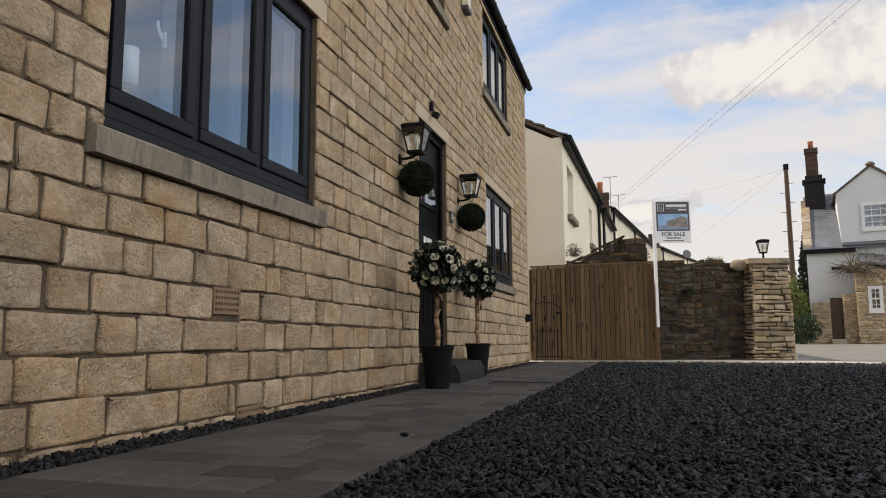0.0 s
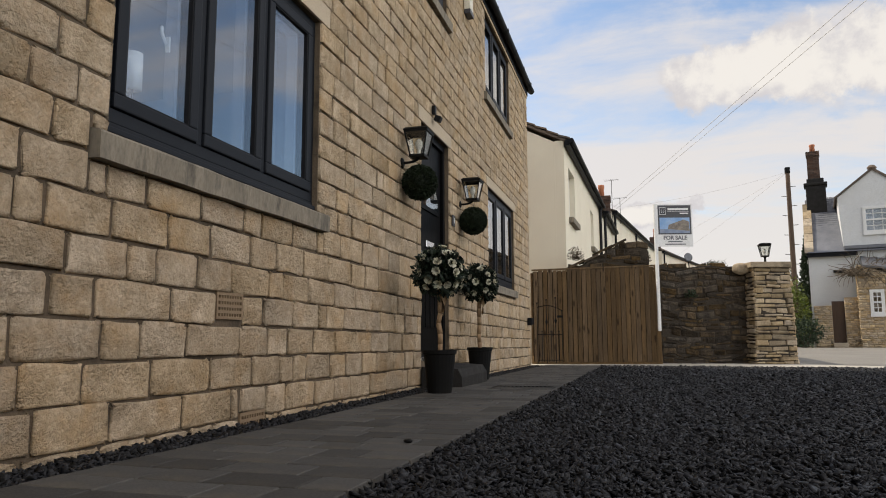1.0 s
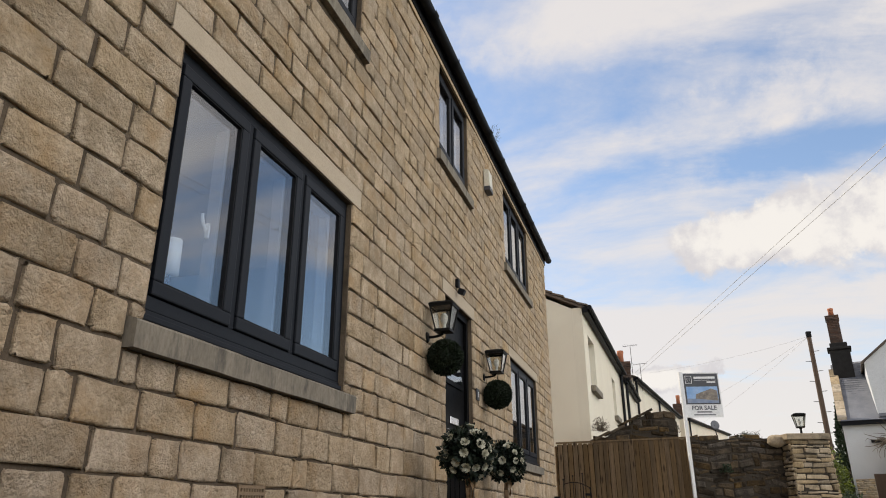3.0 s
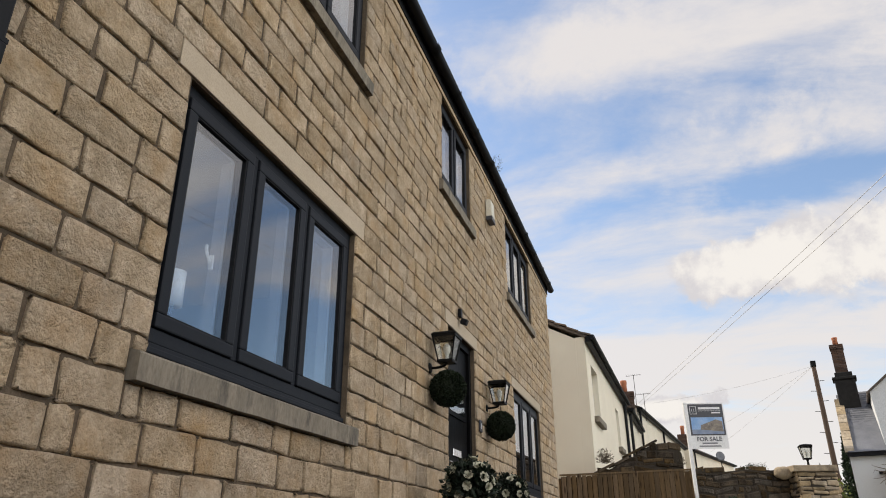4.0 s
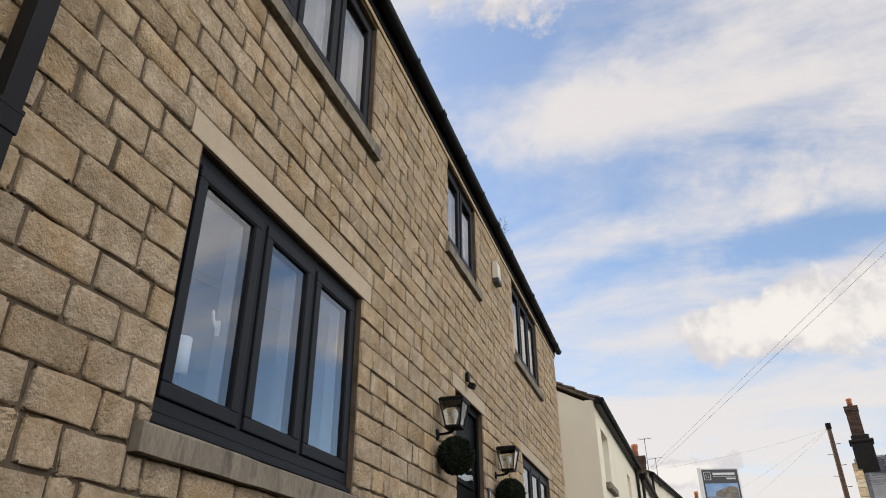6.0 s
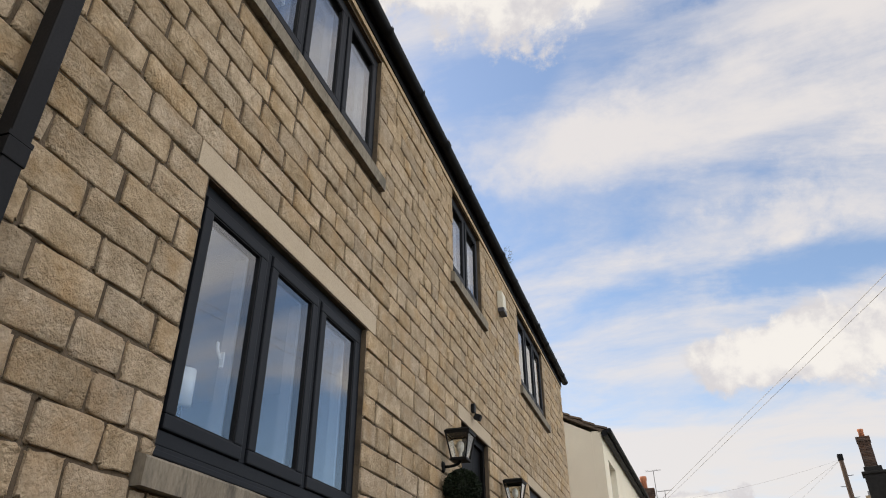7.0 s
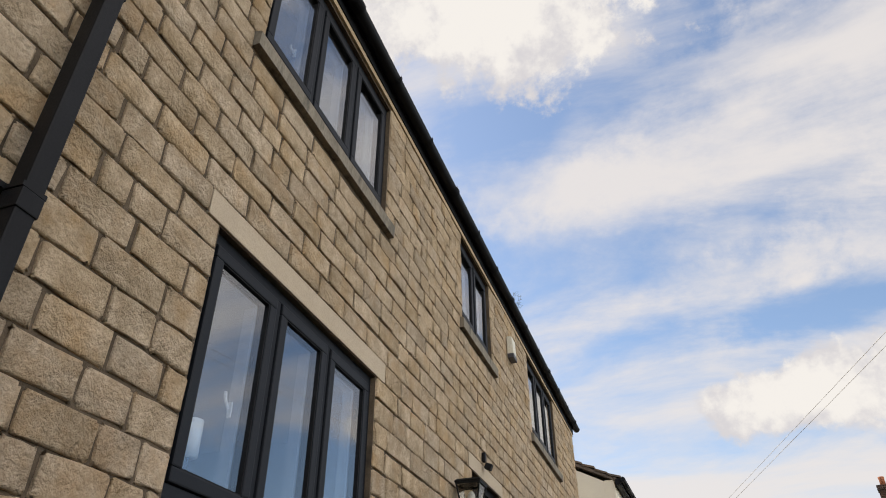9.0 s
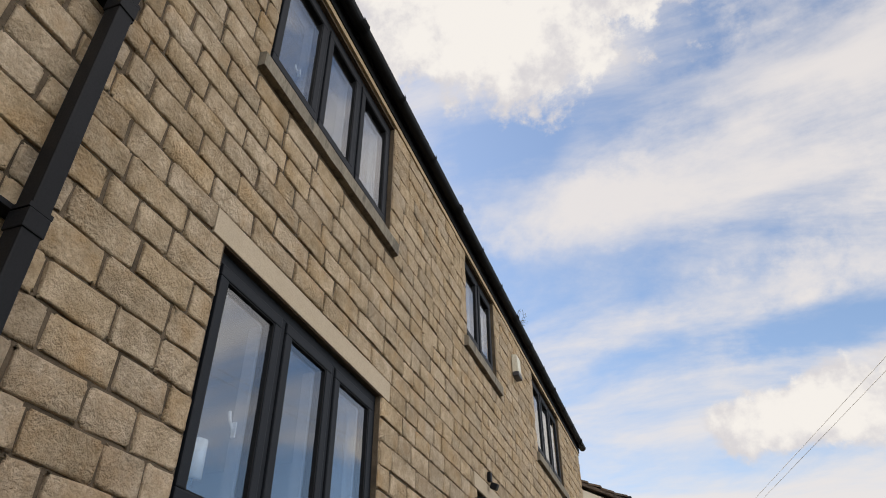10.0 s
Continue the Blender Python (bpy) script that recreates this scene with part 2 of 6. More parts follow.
M_SLATE = material("slate_chips", (0.0075, 0.0075, 0.0088), (0.025, 0.0255, 0.0275), rough=0.5, spec=0.16, scale=30, fine=200, bump=0.08, depth=0.001, vary=0.85, source="island")
M_SLATE_BED = material("slate_bed", (0.006, 0.006, 0.0065), (0.010, 0.010, 0.011), rough=0.95, spec=0.05, scale=40, fine=150, bump=1.0, depth=0.02)
M_PAVER = material("grey_paver", (0.070, 0.0675, 0.064), (0.050, 0.048, 0.046), rough=0.85, spec=0.2, scale=4, fine=110, bump=0.5, depth=0.003, vary=0.32, source="object",
                   dirt=(0.115, 0.102, 0.08), dirt_scale=2.5, dirt_amount=0.6)
M_PAVER_FAR = material("grey_paver_joined", (0.070, 0.0675, 0.064), (0.050, 0.048, 0.046), rough=0.85, spec=0.2, scale=4, fine=110, bump=0.5, depth=0.003, vary=0.32, source="island")
M_JOINT = material("joint_sand", (0.030, 0.028, 0.025), rough=0.95, fine=150, bump=0.4)
M_ASPHALT = material("asphalt", (0.17, 0.158, 0.14), (0.14, 0.13, 0.115), rough=0.9, scale=1.2, fine=120, bump=0.4, depth=0.004, dirt=(0.20, 0.19, 0.17), dirt_scale=0.4)
M_CONC = material("pale_concrete", (0.42, 0.39, 0.34), (0.36, 0.33, 0.28), rough=0.9, scale=2, fine=70, bump=0.3)
M_GROUND = material("earth_and_grass", (0.06, 0.075, 0.03), (0.09, 0.075, 0.045), rough=0.95, scale=0.6, fine=20, bump=0.5, depth=0.03)
M_FENCE = material("fence_board", (0.180, 0.124, 0.071), (0.112, 0.077, 0.045), rough=0.9, spec=0.2, scale=3, fine=26, bump=0.5, depth=0.003, vary=0.17, source="object", knots=(0.03, 0.02, 0.013),
                   dirt=(0.06, 0.045, 0.03), dirt_scale=1.6, dirt_amount=0.7, stretch=(6, 6, 0.5))
M_RUBBLE = material("rubble_stone", (0.43, 0.35, 0.245), (0.31, 0.245, 0.165), rough=0.95, scale=6, fine=40, bump=1.0, depth=0.012, vary=0.35, source="object",
                    dirt=(0.06, 0.05, 0.038), dirt_scale=3.5, dirt_amount=0.6, spec=0.2)
M_RUBBLE_FAR = material("rubble_stone_joined", (0.52, 0.41, 0.28), (0.40, 0.31, 0.205), rough=0.95, scale=6, fine=40, bump=1.0, depth=0.012, vary=0.3, source="island", spec=0.2)
# darker rubble tone for the garden wall and the ruined gable
M_RUBBLE_DARK = material("dark_rubble_stone", (0.105, 0.079, 0.053), (0.048, 0.037, 0.026), rough=0.95, scale=6, fine=40, bump=1.0, depth=0.02, vary=0.6, source="object",
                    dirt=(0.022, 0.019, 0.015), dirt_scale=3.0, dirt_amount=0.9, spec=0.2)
# near-black colour that stands for the shadow lines between fence boards
M_GAP_SHADE = material("fence_gap_shade", (0.010, 0.008, 0.006), rough=0.95, spec=0.1)
M_PALE_BED = material("lime_mortar", (0.40, 0.32, 0.22), (0.33, 0.26, 0.18), rough=0.95, fine=60, bump=0.8, depth=0.01)
M_RUBBLE_BED = material("rubble_mortar", (0.045, 0.035, 0.024), rough=0.95, fine=60, bump=0.8, depth=0.01)
M_CREAM = material("cream_render", (0.74, 0.68, 0.55), (0.68, 0.61, 0.49), rough=0.9, scale=0.8, fine=110, bump=0.08, depth=0.003, dirt=(0.55, 0.49, 0.39), dirt_scale=0.7, dirt_amount=0.4, stretch=(1, 1, 0.7))
M_PALE = material("white_render", (0.66, 0.67, 0.67), (0.60, 0.61, 0.61), rough=0.9, scale=0.6, fine=30, bump=0.2, depth=0.004, dirt=(0.5, 0.49, 0.46), dirt_scale=0.8, dirt_amount=0.4)
M_TILE = material("roof_tile", (0.13, 0.095, 0.07), (0.09, 0.07, 0.055), rough=0.9, scale=3, fine=40, bump=0.6, depth=0.008, vary=0.3, source="island")
M_SLATE_ROOF = material("slate_roof", (0.15, 0.155, 0.17), (0.11, 0.115, 0.13), rough=0.6, scale=2, fine=40, bump=0.4, depth=0.004, vary=0.25, source="island")
M_BRICK = material("chimney_brick", (0.11, 0.065, 0.045), (0.07, 0.045, 0.035), rough=0.95, scale=6, fine=50, bump=0.6, vary=0.3, source="island")
M_POT = material("terracotta_pot", (0.42, 0.15, 0.07), (0.33, 0.12, 0.06), rough=0.85)
M_POLE = material("creosoted_pole", (0.10, 0.062, 0.04), (0.07, 0.045, 0.03), rough=0.85, scale=4, fine=40, stretch=(5, 5, 0.4))
M_CABLE = material("grey_cable", (0.58, 0.57, 0.56), (0.5, 0.49, 0.48), rough=0.7, bump=0)
M_LEAF = material("dark_leaf", (0.008, 0.014, 0.007), (0.013, 0.021, 0.009), rough=0.6, spec=0.25, scale=20, fine=90, bump=0, vary=0.4, source="island")
M_ROSELEAF = material("rose_leaf", (0.006, 0.0115, 0.007), (0.0095, 0.0175, 0.009), rough=0.6, spec=0.3, scale=20, fine=90, bump=0, vary=0.35, source="island")
M_HEDGE = material("hedge_leaf", (0.11, 0.15, 0.03), (0.15, 0.17, 0.04), rough=0.7, scale=2, fine=30, bump=0, vary=0.4, source="island")
M_CONIFER = material("conifer_leaf", (0.020, 0.036, 0.018), (0.03, 0.05, 0.022), rough=0.8, scale=2, fine=30, bump=0, vary=0.4, source="island")
M_TWIG = material("dry_twig", (0.12, 0.09, 0.06), (0.08, 0.06, 0.04), rough=0.9)
M_ROSE = material("cream_rose", (0.56, 0.54, 0.43), (0.44, 0.43, 0.32), rough=0.7, scale=30, fine=120, bump=0.1, depth=0.001)
M_BURLAP = material("burlap", (0.36, 0.23, 0.12), (0.28, 0.18, 0.09), rough=0.95, scale=20, fine=220, bump=0.6, depth=0.002)
M_TRUNK = material("trunk_wood", (0.30, 0.20, 0.11), (0.22, 0.14, 0.08), rough=0.85, scale=12, fine=80, bump=0.4, stretch=(3, 3, 0.4))
M_TUB = material("matt_black_tub", (0.006, 0.006, 0.006), (0.008, 0.008, 0.008), rough=0.6, spec=0.08, fine=150, bump=0.1)
M_STEP = material("step_concrete", (0.032, 0.031, 0.030), (0.022, 0.021, 0.020), rough=0.9, spec=0.15, scale=6, fine=90, bump=0.5)
M_STRIP = material("timber_strip", (0.44, 0.33, 0.20), (0.38, 0.28, 0.17), rough=0.8, stretch=(1, 0.2, 1))
M_SIGN_WHITE = material("sign_white", (0.78, 0.78, 0.78), (0.74, 0.74, 0.74), rough=0.45, bump=0)
M_SIGN_DARK = material("sign_charcoal", (0.045, 0.045, 0.055), (0.04, 0.04, 0.05), rough=0.45, bump=0)
M_SIGN_SKY = material("sign_photo_sky", (0.16, 0.33, 0.62), (0.35, 0.5, 0.72), rough=0.45, scale=5, bump=0)
M_SIGN_GROUND = material("sign_photo_ground", (0.14, 0.20, 0.32), (0.25, 0.30, 0.4), rough=0.45, scale=9, bump=0)
M_SIGN_HOUSE = material("sign_photo_house", (0.30, 0.25, 0.19), (0.12, 0.10, 0.09), rough=0.45, scale=14, bump=0)
M_GREY_INK = material("grey_ink", (0.16, 0.16, 0.18), rough=0.5, bump=0)

# ---- builders ----
def ground_z(y):
    """The yard falls gently away from the house front, then runs level."""
    return -0.0145 * min(max(y, -40.0), 16.0)


def box(bm, x0, x1, y0, y1, z0, z1, bevel=0.0, m=None):
    vs = [bm.verts.new((x, y, z)) for x in (x0, x1) for y in (y0, y1) for z in (z0, z1)]
    fs = [bm.faces.new([vs[i] for i in q]) for q in ((0, 1, 3, 2), (4, 6, 7, 5), (0, 4, 5, 1), (2, 3, 7, 6), (0, 2, 6, 4), (1, 5, 7, 3))]
    if bevel:
        es = list({e for f in fs for e in f.edges})
        vs = list({v for f in bmesh.ops.bevel(bm, geom=es, offset=bevel, segments=2, affect="EDGES", profile=0.6)["faces"] for v in f.verts} | {v for v in vs if v.is_valid})
    if m is not None:
        bmesh.ops.transform(bm, matrix=m, verts=vs)
    return vs


def tube(bm, p, q, r0, r1=None, n=10, caps=True):
    """A round bar from p to q."""
    p, q = Vector(p), Vector(q)
    r1 = r0 if r1 is None else r1
    rot = (q - p).to_track_quat("Z", "Y")
    rings = []
    for c, r in ((p, r0), (q, r1)):
        rings.append([bm.verts.new(c + rot @ Vector((r * math.cos(a), r * math.sin(a), 0))) for a in (2 * math.pi * i / n for i in range(n))])
    for i in range(n):
        bm.faces.new((rings[0][i], rings[0][(i + 1) % n], rings[1][(i + 1) % n], rings[1][i]))
    if caps:
        bm.faces.new(rings[0][::-1])
        bm.faces.new(rings[1])


def lathe(bm, profile, n=20, m=Matrix()):
    """A turned body from (radius, height) pairs."""
    rings = [[bm.verts.new(m @ Vector((r * math.cos(2 * math.pi * i / n), r * math.sin(2 * math.pi * i / n), z))) for i in range(n)] for r, z in profile]
    for a, b in zip(rings, rings[1:]):
        for i in range(n):
            bm.faces.new((a[i], a[(i + 1) % n], b[(i + 1) % n], b[i]))
    bm.faces.new(rings[0][::-1])
    bm.faces.new(rings[-1])


def to_mesh(name, bm, mat, smooth=False):
    bmesh.ops.recalc_face_normals(bm, faces=bm.faces)
    me = bpy.data.meshes.new(name)
    bm.to_mesh(me)
    bm.free()
    me.materials.append(mat)
    if smooth:
        me.shade_smooth()
    return me


def part(name, bm, mat, parent=None, label="", smooth=False, kind=""):
    ob = new(name, to_mesh(name, bm, mat, smooth))
    ob.parent = parent
    return tagged(ob, label, "", "", kind)


def raw(name, verts, faces, mat, parent=None, smooth=False, label="", kind=""):
    me = bpy.data.meshes.new(name)
    me.from_pydata(verts, [], faces)
    me.materials.append(mat)
    if smooth:
        me.shade_smooth()
    ob = new(name, me)
    ob.parent = parent
    return tagged(ob, label, "", "", kind)


def thing(name, label, category, group="", kind="", at=(0, 0, 0)):
    ob = new(name)
    ob.location = at
    ob.empty_display_size = 0.1
    return tagged(ob, label, category, group, kind)


def boxes(*dims, bevel=0.0):
    bm = bmesh.new()
    for d in dims:
        box(bm, *d, bevel=bevel)
    return bm


def ring(x0, x1, y0, y1, z0, z1, w, bevel=0.0, rail=None):
    """A rectangular frame in the plane of the house front, w wide."""
    bm = bmesh.new()
    rail = rail or w
    box(bm, x0, x1, y0, y1, z0, z0 + rail, bevel)
    box(bm, x0, x1, y0, y1, z1 - rail, z1, bevel)
    box(bm, x0, x1, y0, y0 + w, z0 + rail, z1 - rail, bevel)
    box(bm, x0, x1, y1 - w, y1, z0 + rail, z1 - rail, bevel)
    return bm


def stone_piece(u0, u1, v0, v1, place, rng, bulge=0.012, nick=0.007, back=0.03, nu=5, nv=4):
    """One rough-faced block: rounded rim, swollen uneven face, sides that run back into the joint.
    place(u, v, d) gives the point at d in front of the wall's face."""
    w, h = u1 - u0, v1 - v0
    r = min(0.03, 0.22 * min(w, h))
    verts, faces = [], []
    e1, e2 = 0.004, 0.012
    us = [0.0, e1 / w, e2 / w, 0.5, 1 - e2 / w, 1 - e1 / w, 1.0] if nu == 5 and w > 0.06 else [0.0, min(0.014 / w, 0.3), 1 - min(0.014 / w, 0.3), 1.0]
    vs = [0.0, e1 / h, e2 / h, 1 - e2 / h, 1 - e1 / h, 1.0] if nu == 5 and h > 0.06 else [0.0, min(0.012 / h, 0.3), 1 - min(0.012 / h, 0.3), 1.0]
    last_u, last_v = len(us) - 1, len(vs) - 1
    a, b, c = rng.uniform(-1, 1), rng.uniform(-1, 1), rng.uniform(0, 1)
    for i, u in enumerate(us):
        for j, v in enumerate(vs):
            eu, ev = i in (0, len(us) - 1), j in (0, len(vs) - 1)
            pu, pv = u0 + u * w, v0 + v * h
            d = bulge * (0.55 + 0.45 * c) * (1 + 0.35 * a * (2 * u - 1) + 0.35 * b * (2 * v - 1)) + rng.uniform(-1, 1) * nick * 0.5
            if eu or ev:
                d = -0.003 + rng.uniform(-1, 0.6) * nick * 0.4
                pu += rng.uniform(-1, 1) * nick * 0.6
                pv += rng.uniform(-1, 1) * nick * 0.6
                if eu and ev:
                    pu += (r if i == 0 else -r) * rng.uniform(0.2, 0.7)
                    pv += (r if j == 0 else -r) * rng.uniform(0.2, 0.7)
            elif i in (1, last_u - 1) or j in (1, last_v - 1):
                d *= 0.75
                if i in (1, last_u - 1) and j in (1, last_v - 1):
                    pu += (r if i == 1 else -r) * 0.25
                    pv += (r if j == 1 else -r) * 0.25
            verts.append(place(pu, pv, d))
    n = len(vs)
    for i in range(len(us) - 1):
        for j in range(n - 1):
            faces.append((i * n + j, (i + 1) * n + j, (i + 1) * n + j + 1, i * n + j + 1))
    rim = [i * n for i in range(len(us))] + [(len(us) - 1) * n + j for j in range(1, n)] + [i * n + n - 1 for i in range(len(us) - 2, -1, -1)] + [j for j in range(n - 2, 0, -1)]
    cu, cv = (u0 + u1) / 2, (v0 + v1) / 2
    flat = []
    for i, u in enumerate(us):
        for j, v in enumerate(vs):
            flat.append((u0 + u * w, v0 + v * h))
    k0 = len(verts)
    for k in rim:
        pu, pv = flat[k]
        verts.append(place(pu * 0.98 + cu * 0.02, pv * 0.98 + cv * 0.02, -back))
    m = len(rim)
    for k in range(m):
        faces.append((rim[k], k0 + k, k0 + (k + 1) % m, rim[(k + 1) % m]))
    return verts, faces


class Joined:
    """Collects many small pieces into one mesh."""

    def __init__(self):
        self.verts, self.faces = [], []

    def add(self, verts, faces):
        k = len(self.verts)
        self.verts += verts
        self.faces += [tuple(i + k for i in f) for f in faces]


def leaf_cloud(count, where, size, rng, flat=0.5):
    """Many small folded leaves as one mesh; where(rng) gives a point and its outward way."""
    j = Joined()
    for _ in range(count):
        p, out_way = where(rng)
        t = Vector((rng.gauss(0, 1), rng.gauss(0, 1), rng.gauss(0, 1)))
        a = (out_way * flat + t * 0.5).normalized()
        s = a.cross(Vector((rng.gauss(0, 1), rng.gauss(0, 1), rng.gauss(0, 1)))).normalized()
        n = a.cross(s)
        l = size * rng.uniform(0.7, 1.35)
        q = [p, p + a * l * 0.5 + s * l * 0.3 + n * l * 0.1, p + a * l, p + a * l * 0.5 - s * l * 0.3 + n * l * 0.1]
        j.add([tuple(v) for v in q], [(0, 1, 2), (0, 2, 3)])
    return j

# ---- ground ----
WX = -1.8275          # the house front
YS, YE = -3.0, 12.25  # the house from its near gable to its far one
TOP = 4.79


def ground_sheet():
    xs = [-600, -60, -12, 0, 3, 8, 30, 120, 700]
    ys = [-500, -40, -6, 0, 4, 8, 12, 16, 24, 60, 200, 900]
    verts = [(x, y, ground_z(y) - 0.06) for x in xs for y in ys]
    n = len(ys)
    faces = [(i * n + j, (i + 1) * n + j, (i + 1) * n + j + 1, i * n + j + 1) for i in range(len(xs) - 1) for j in range(n - 1)]
    return tagged(raw("ground", verts, faces, M_GROUND), "rough earth and grass ground running to the horizon", "ground", "", "structure")


ground_sheet()


def slab(name, pts, mat, label, category, lift=0.0, thick=0.05):
    """A flat paved piece with real thickness, following the fall of the yard."""
    bm = bmesh.new()
    top = [bm.verts.new((x, y, ground_z(y) + lift)) for x, y in pts]
    low = [bm.verts.new((x, y, ground_z(y) + lift - thick)) for x, y in pts]
    bm.faces.new(top)
    bm.faces.new(low[::-1])
    for i in range(len(pts)):
        bm.faces.new((top[i], low[i], low[(i + 1) % len(pts)], top[(i + 1) % len(pts)]))
    return tagged(part(name, bm, mat), label, category, "", "structure")


slab("gravel_bed", [(-0.785, -6), (14, -6), (14, 9.0), (2.75, 12.6), (-0.595, 12.35)], M_SLATE_BED, "dark bed under the slate chippings of the yard", "ground", -0.03)
slab("wall_strip", [(WX, -3), (-1.58, -3), (-1.58, 12.3), (WX, 12.3)], M_SLATE_BED, "narrow strip of slate bedding along the house wall", "ground", -0.045)
slab("path", [(-1.58, -6), (-0.79, -6), (-0.60, 12.35), (-1.58, 12.35)], M_JOINT, "sanded bed of the dark paved path along the house", "path", -0.012)
slab("pavement", [(-2.3, 12.35), (2.75, 12.6), (14, 9.0), (14, 10.2), (3.6, 14.0), (2.9, 15.4), (-2.3, 13.9)], M_CONC, "pale concrete strip in the sun before the fence", "pavement", -0.005)
slab("road", [(3.6, 14.0), (14, 10.2), (60, 6), (60, 31.5), (7.0, 33.0), (4.2, 60), (1.0, 60), (2.9, 15.4)], M_ASPHALT, "grey asphalt road past the stone gate pillar", "road", -0.02)

# ---- house openings: name, y0, y1, z0, z1, lights ----
OPEN = [("window_1", 2.015, 3.72, 1.09, 2.30, 3), ("window_2", 8.70, 10.66, 1.03, 2.30, 3), ("window_3", 2.04, 3.73, 3.53, 4.665, 3),
        ("window_4", 8.62, 10.42, 3.53, 4.68, 3), ("window_5", 5.62, 6.70, 3.66, 4.68, 2)]
DOOR = (5.79, 6.735, 0.14, 2.30)
HOLES = [(o[1], o[2], o[3], o[4]) for o in OPEN] + [DOOR]


def wall_with_holes(x0, x1, y0, y1, z0, z1, holes):
    """Wall core cut into boxes round its openings, in one mesh."""
    bm = bmesh.new()
    ys = sorted({y0, y1, *[h[0] for h in holes], *[h[1] for h in holes]})
    for a, b in zip(ys, ys[1:]):
        cut = sorted((h[2], h[3]) for h in holes if h[0] <= a and h[1] >= b)
        z = z0
        for lo, hi in cut:
            if lo > z:
                box(bm, x0, x1, a, b, z, lo)
            z = hi
        if z < z1:
            box(bm, x0, x1, a, b, z, z1)
    bmesh.ops.remove_doubles(bm, verts=bm.verts, dist=1e-5)
    return bm


wall_front = tagged(part("wall_front", wall_with_holes(WX - 0.30, WX - 0.0095, YS, YE, -0.5, TOP, HOLES), M_MORTAR),
                    "coursed honey-coloured limestone house front with recessed mortar", "wall", "", "structure")
back = WX - 7.2
for name, dims, lab in (
        ("wall_back", (back - 0.3, back, YS, YE, -0.5, TOP), "plain stone back wall of the house"),
        ("wall_gable_near", (back, WX - 0.31, YS, YS + 0.3, -0.5, TOP), "plain stone gable wall of the house"),
        ("wall_gable_far", (back, WX - 0.31, YE - 0.3, YE, -0.5, TOP), "plain stone gable wall beside the fence")):
    tagged(part(name, boxes(dims), M_STONE_FAR), lab, "wall", "", "structure")
for k, (ya, yb) in enumerate(((YS, YS + 0.3), (YE - 0.3, YE))):
    bm = bmesh.new()
    a = [bm.verts.new((x, ya, z)) for x, z in ((back - 0.3, TOP), (WX - 0.02, TOP), ((back + WX) / 2, 7.1))]
    b = [bm.verts.new((x, yb, z)) for x, z in ((back - 0.3, TOP), (WX - 0.02, TOP), ((back + WX) / 2, 7.1))]
    bm.faces.new(a), bm.faces.new(b[::-1])
    for i in range(3):
        bm.faces.new((a[i], b[i], b[(i + 1) % 3], a[(i + 1) % 3]))
    tagged(part("wall_gable_top", bm, M_STONE_FAR), "stone gable triangle under the roof", "wall", "", "structure")
for name, z, mat, lab in (("floor", 0.10, M_ROOM, "plain ground floor inside the house"), ("floor_upper", 2.52, M_ROOM, "plain upper floor inside the house"), ("ceiling", 4.70, M_ROOM, "plain upper ceiling inside the house")):
    tagged(part(name, boxes((back, WX - 0.30, YS + 0.3, YE - 0.3, z - 0.12, z)), mat), lab, name.split("_")[0], "", "structure")
for y in (4.9, 7.6):
    tagged(part("wall_inner", boxes((back, WX - 0.30, y, y + 0.1, 0.10, 4.58)), M_ROOM), "plain inner partition wall", "wall", "", "structure")

# unseen wall, added to keep low sky light off the lower courses
tagged(part("wall_yard", boxes((6.2, 6.5, -9.0, 8.4, -0.4, 1.9)), M_RUBBLE_FAR), "unseen stone wall added to shade the foot of the house front", "wall", "", "structure")

bm = bmesh.new()
ridge = ((back + WX) / 2, 7.25)
for sx, ex in ((1, WX + 0.06), (-1, back - 0.40)):
    prof = [(ex, TOP + 0.02), (ridge[0], ridge[1]), (ridge[0], ridge[1] + 0.10), (ex, TOP + 0.12)]
    a = [bm.verts.new((x, YS - 0.1, z)) for x, z in prof]
    b = [bm.verts.new((x, YE + 0.06, z)) for x, z in prof]
    bm.faces.new(a), bm.faces.new(b[::-1])
    for i in range(4):
        bm.faces.new((a[i], b[i], b[(i + 1) % 4], a[(i + 1) % 4]))
tagged(part("roof", bm, M_TILE), "brown tiled pitched roof of the stone house", "roof", "", "structure")
tagged(part("trim", boxes((WX - 0.06, WX + 0.012, YS, YE + 0.0, 4.685, 4.735)), M_STRIP), "thin buff timber strip under the eaves", "trim", "", "structure")
tagged(part("fascia", boxes((WX - 0.02, WX + 0.022, YS, YE + 0.04, 4.738, 4.89), bevel=0.003), M_BLACK), "black fascia board behind the gutter", "trim", "", "structure")


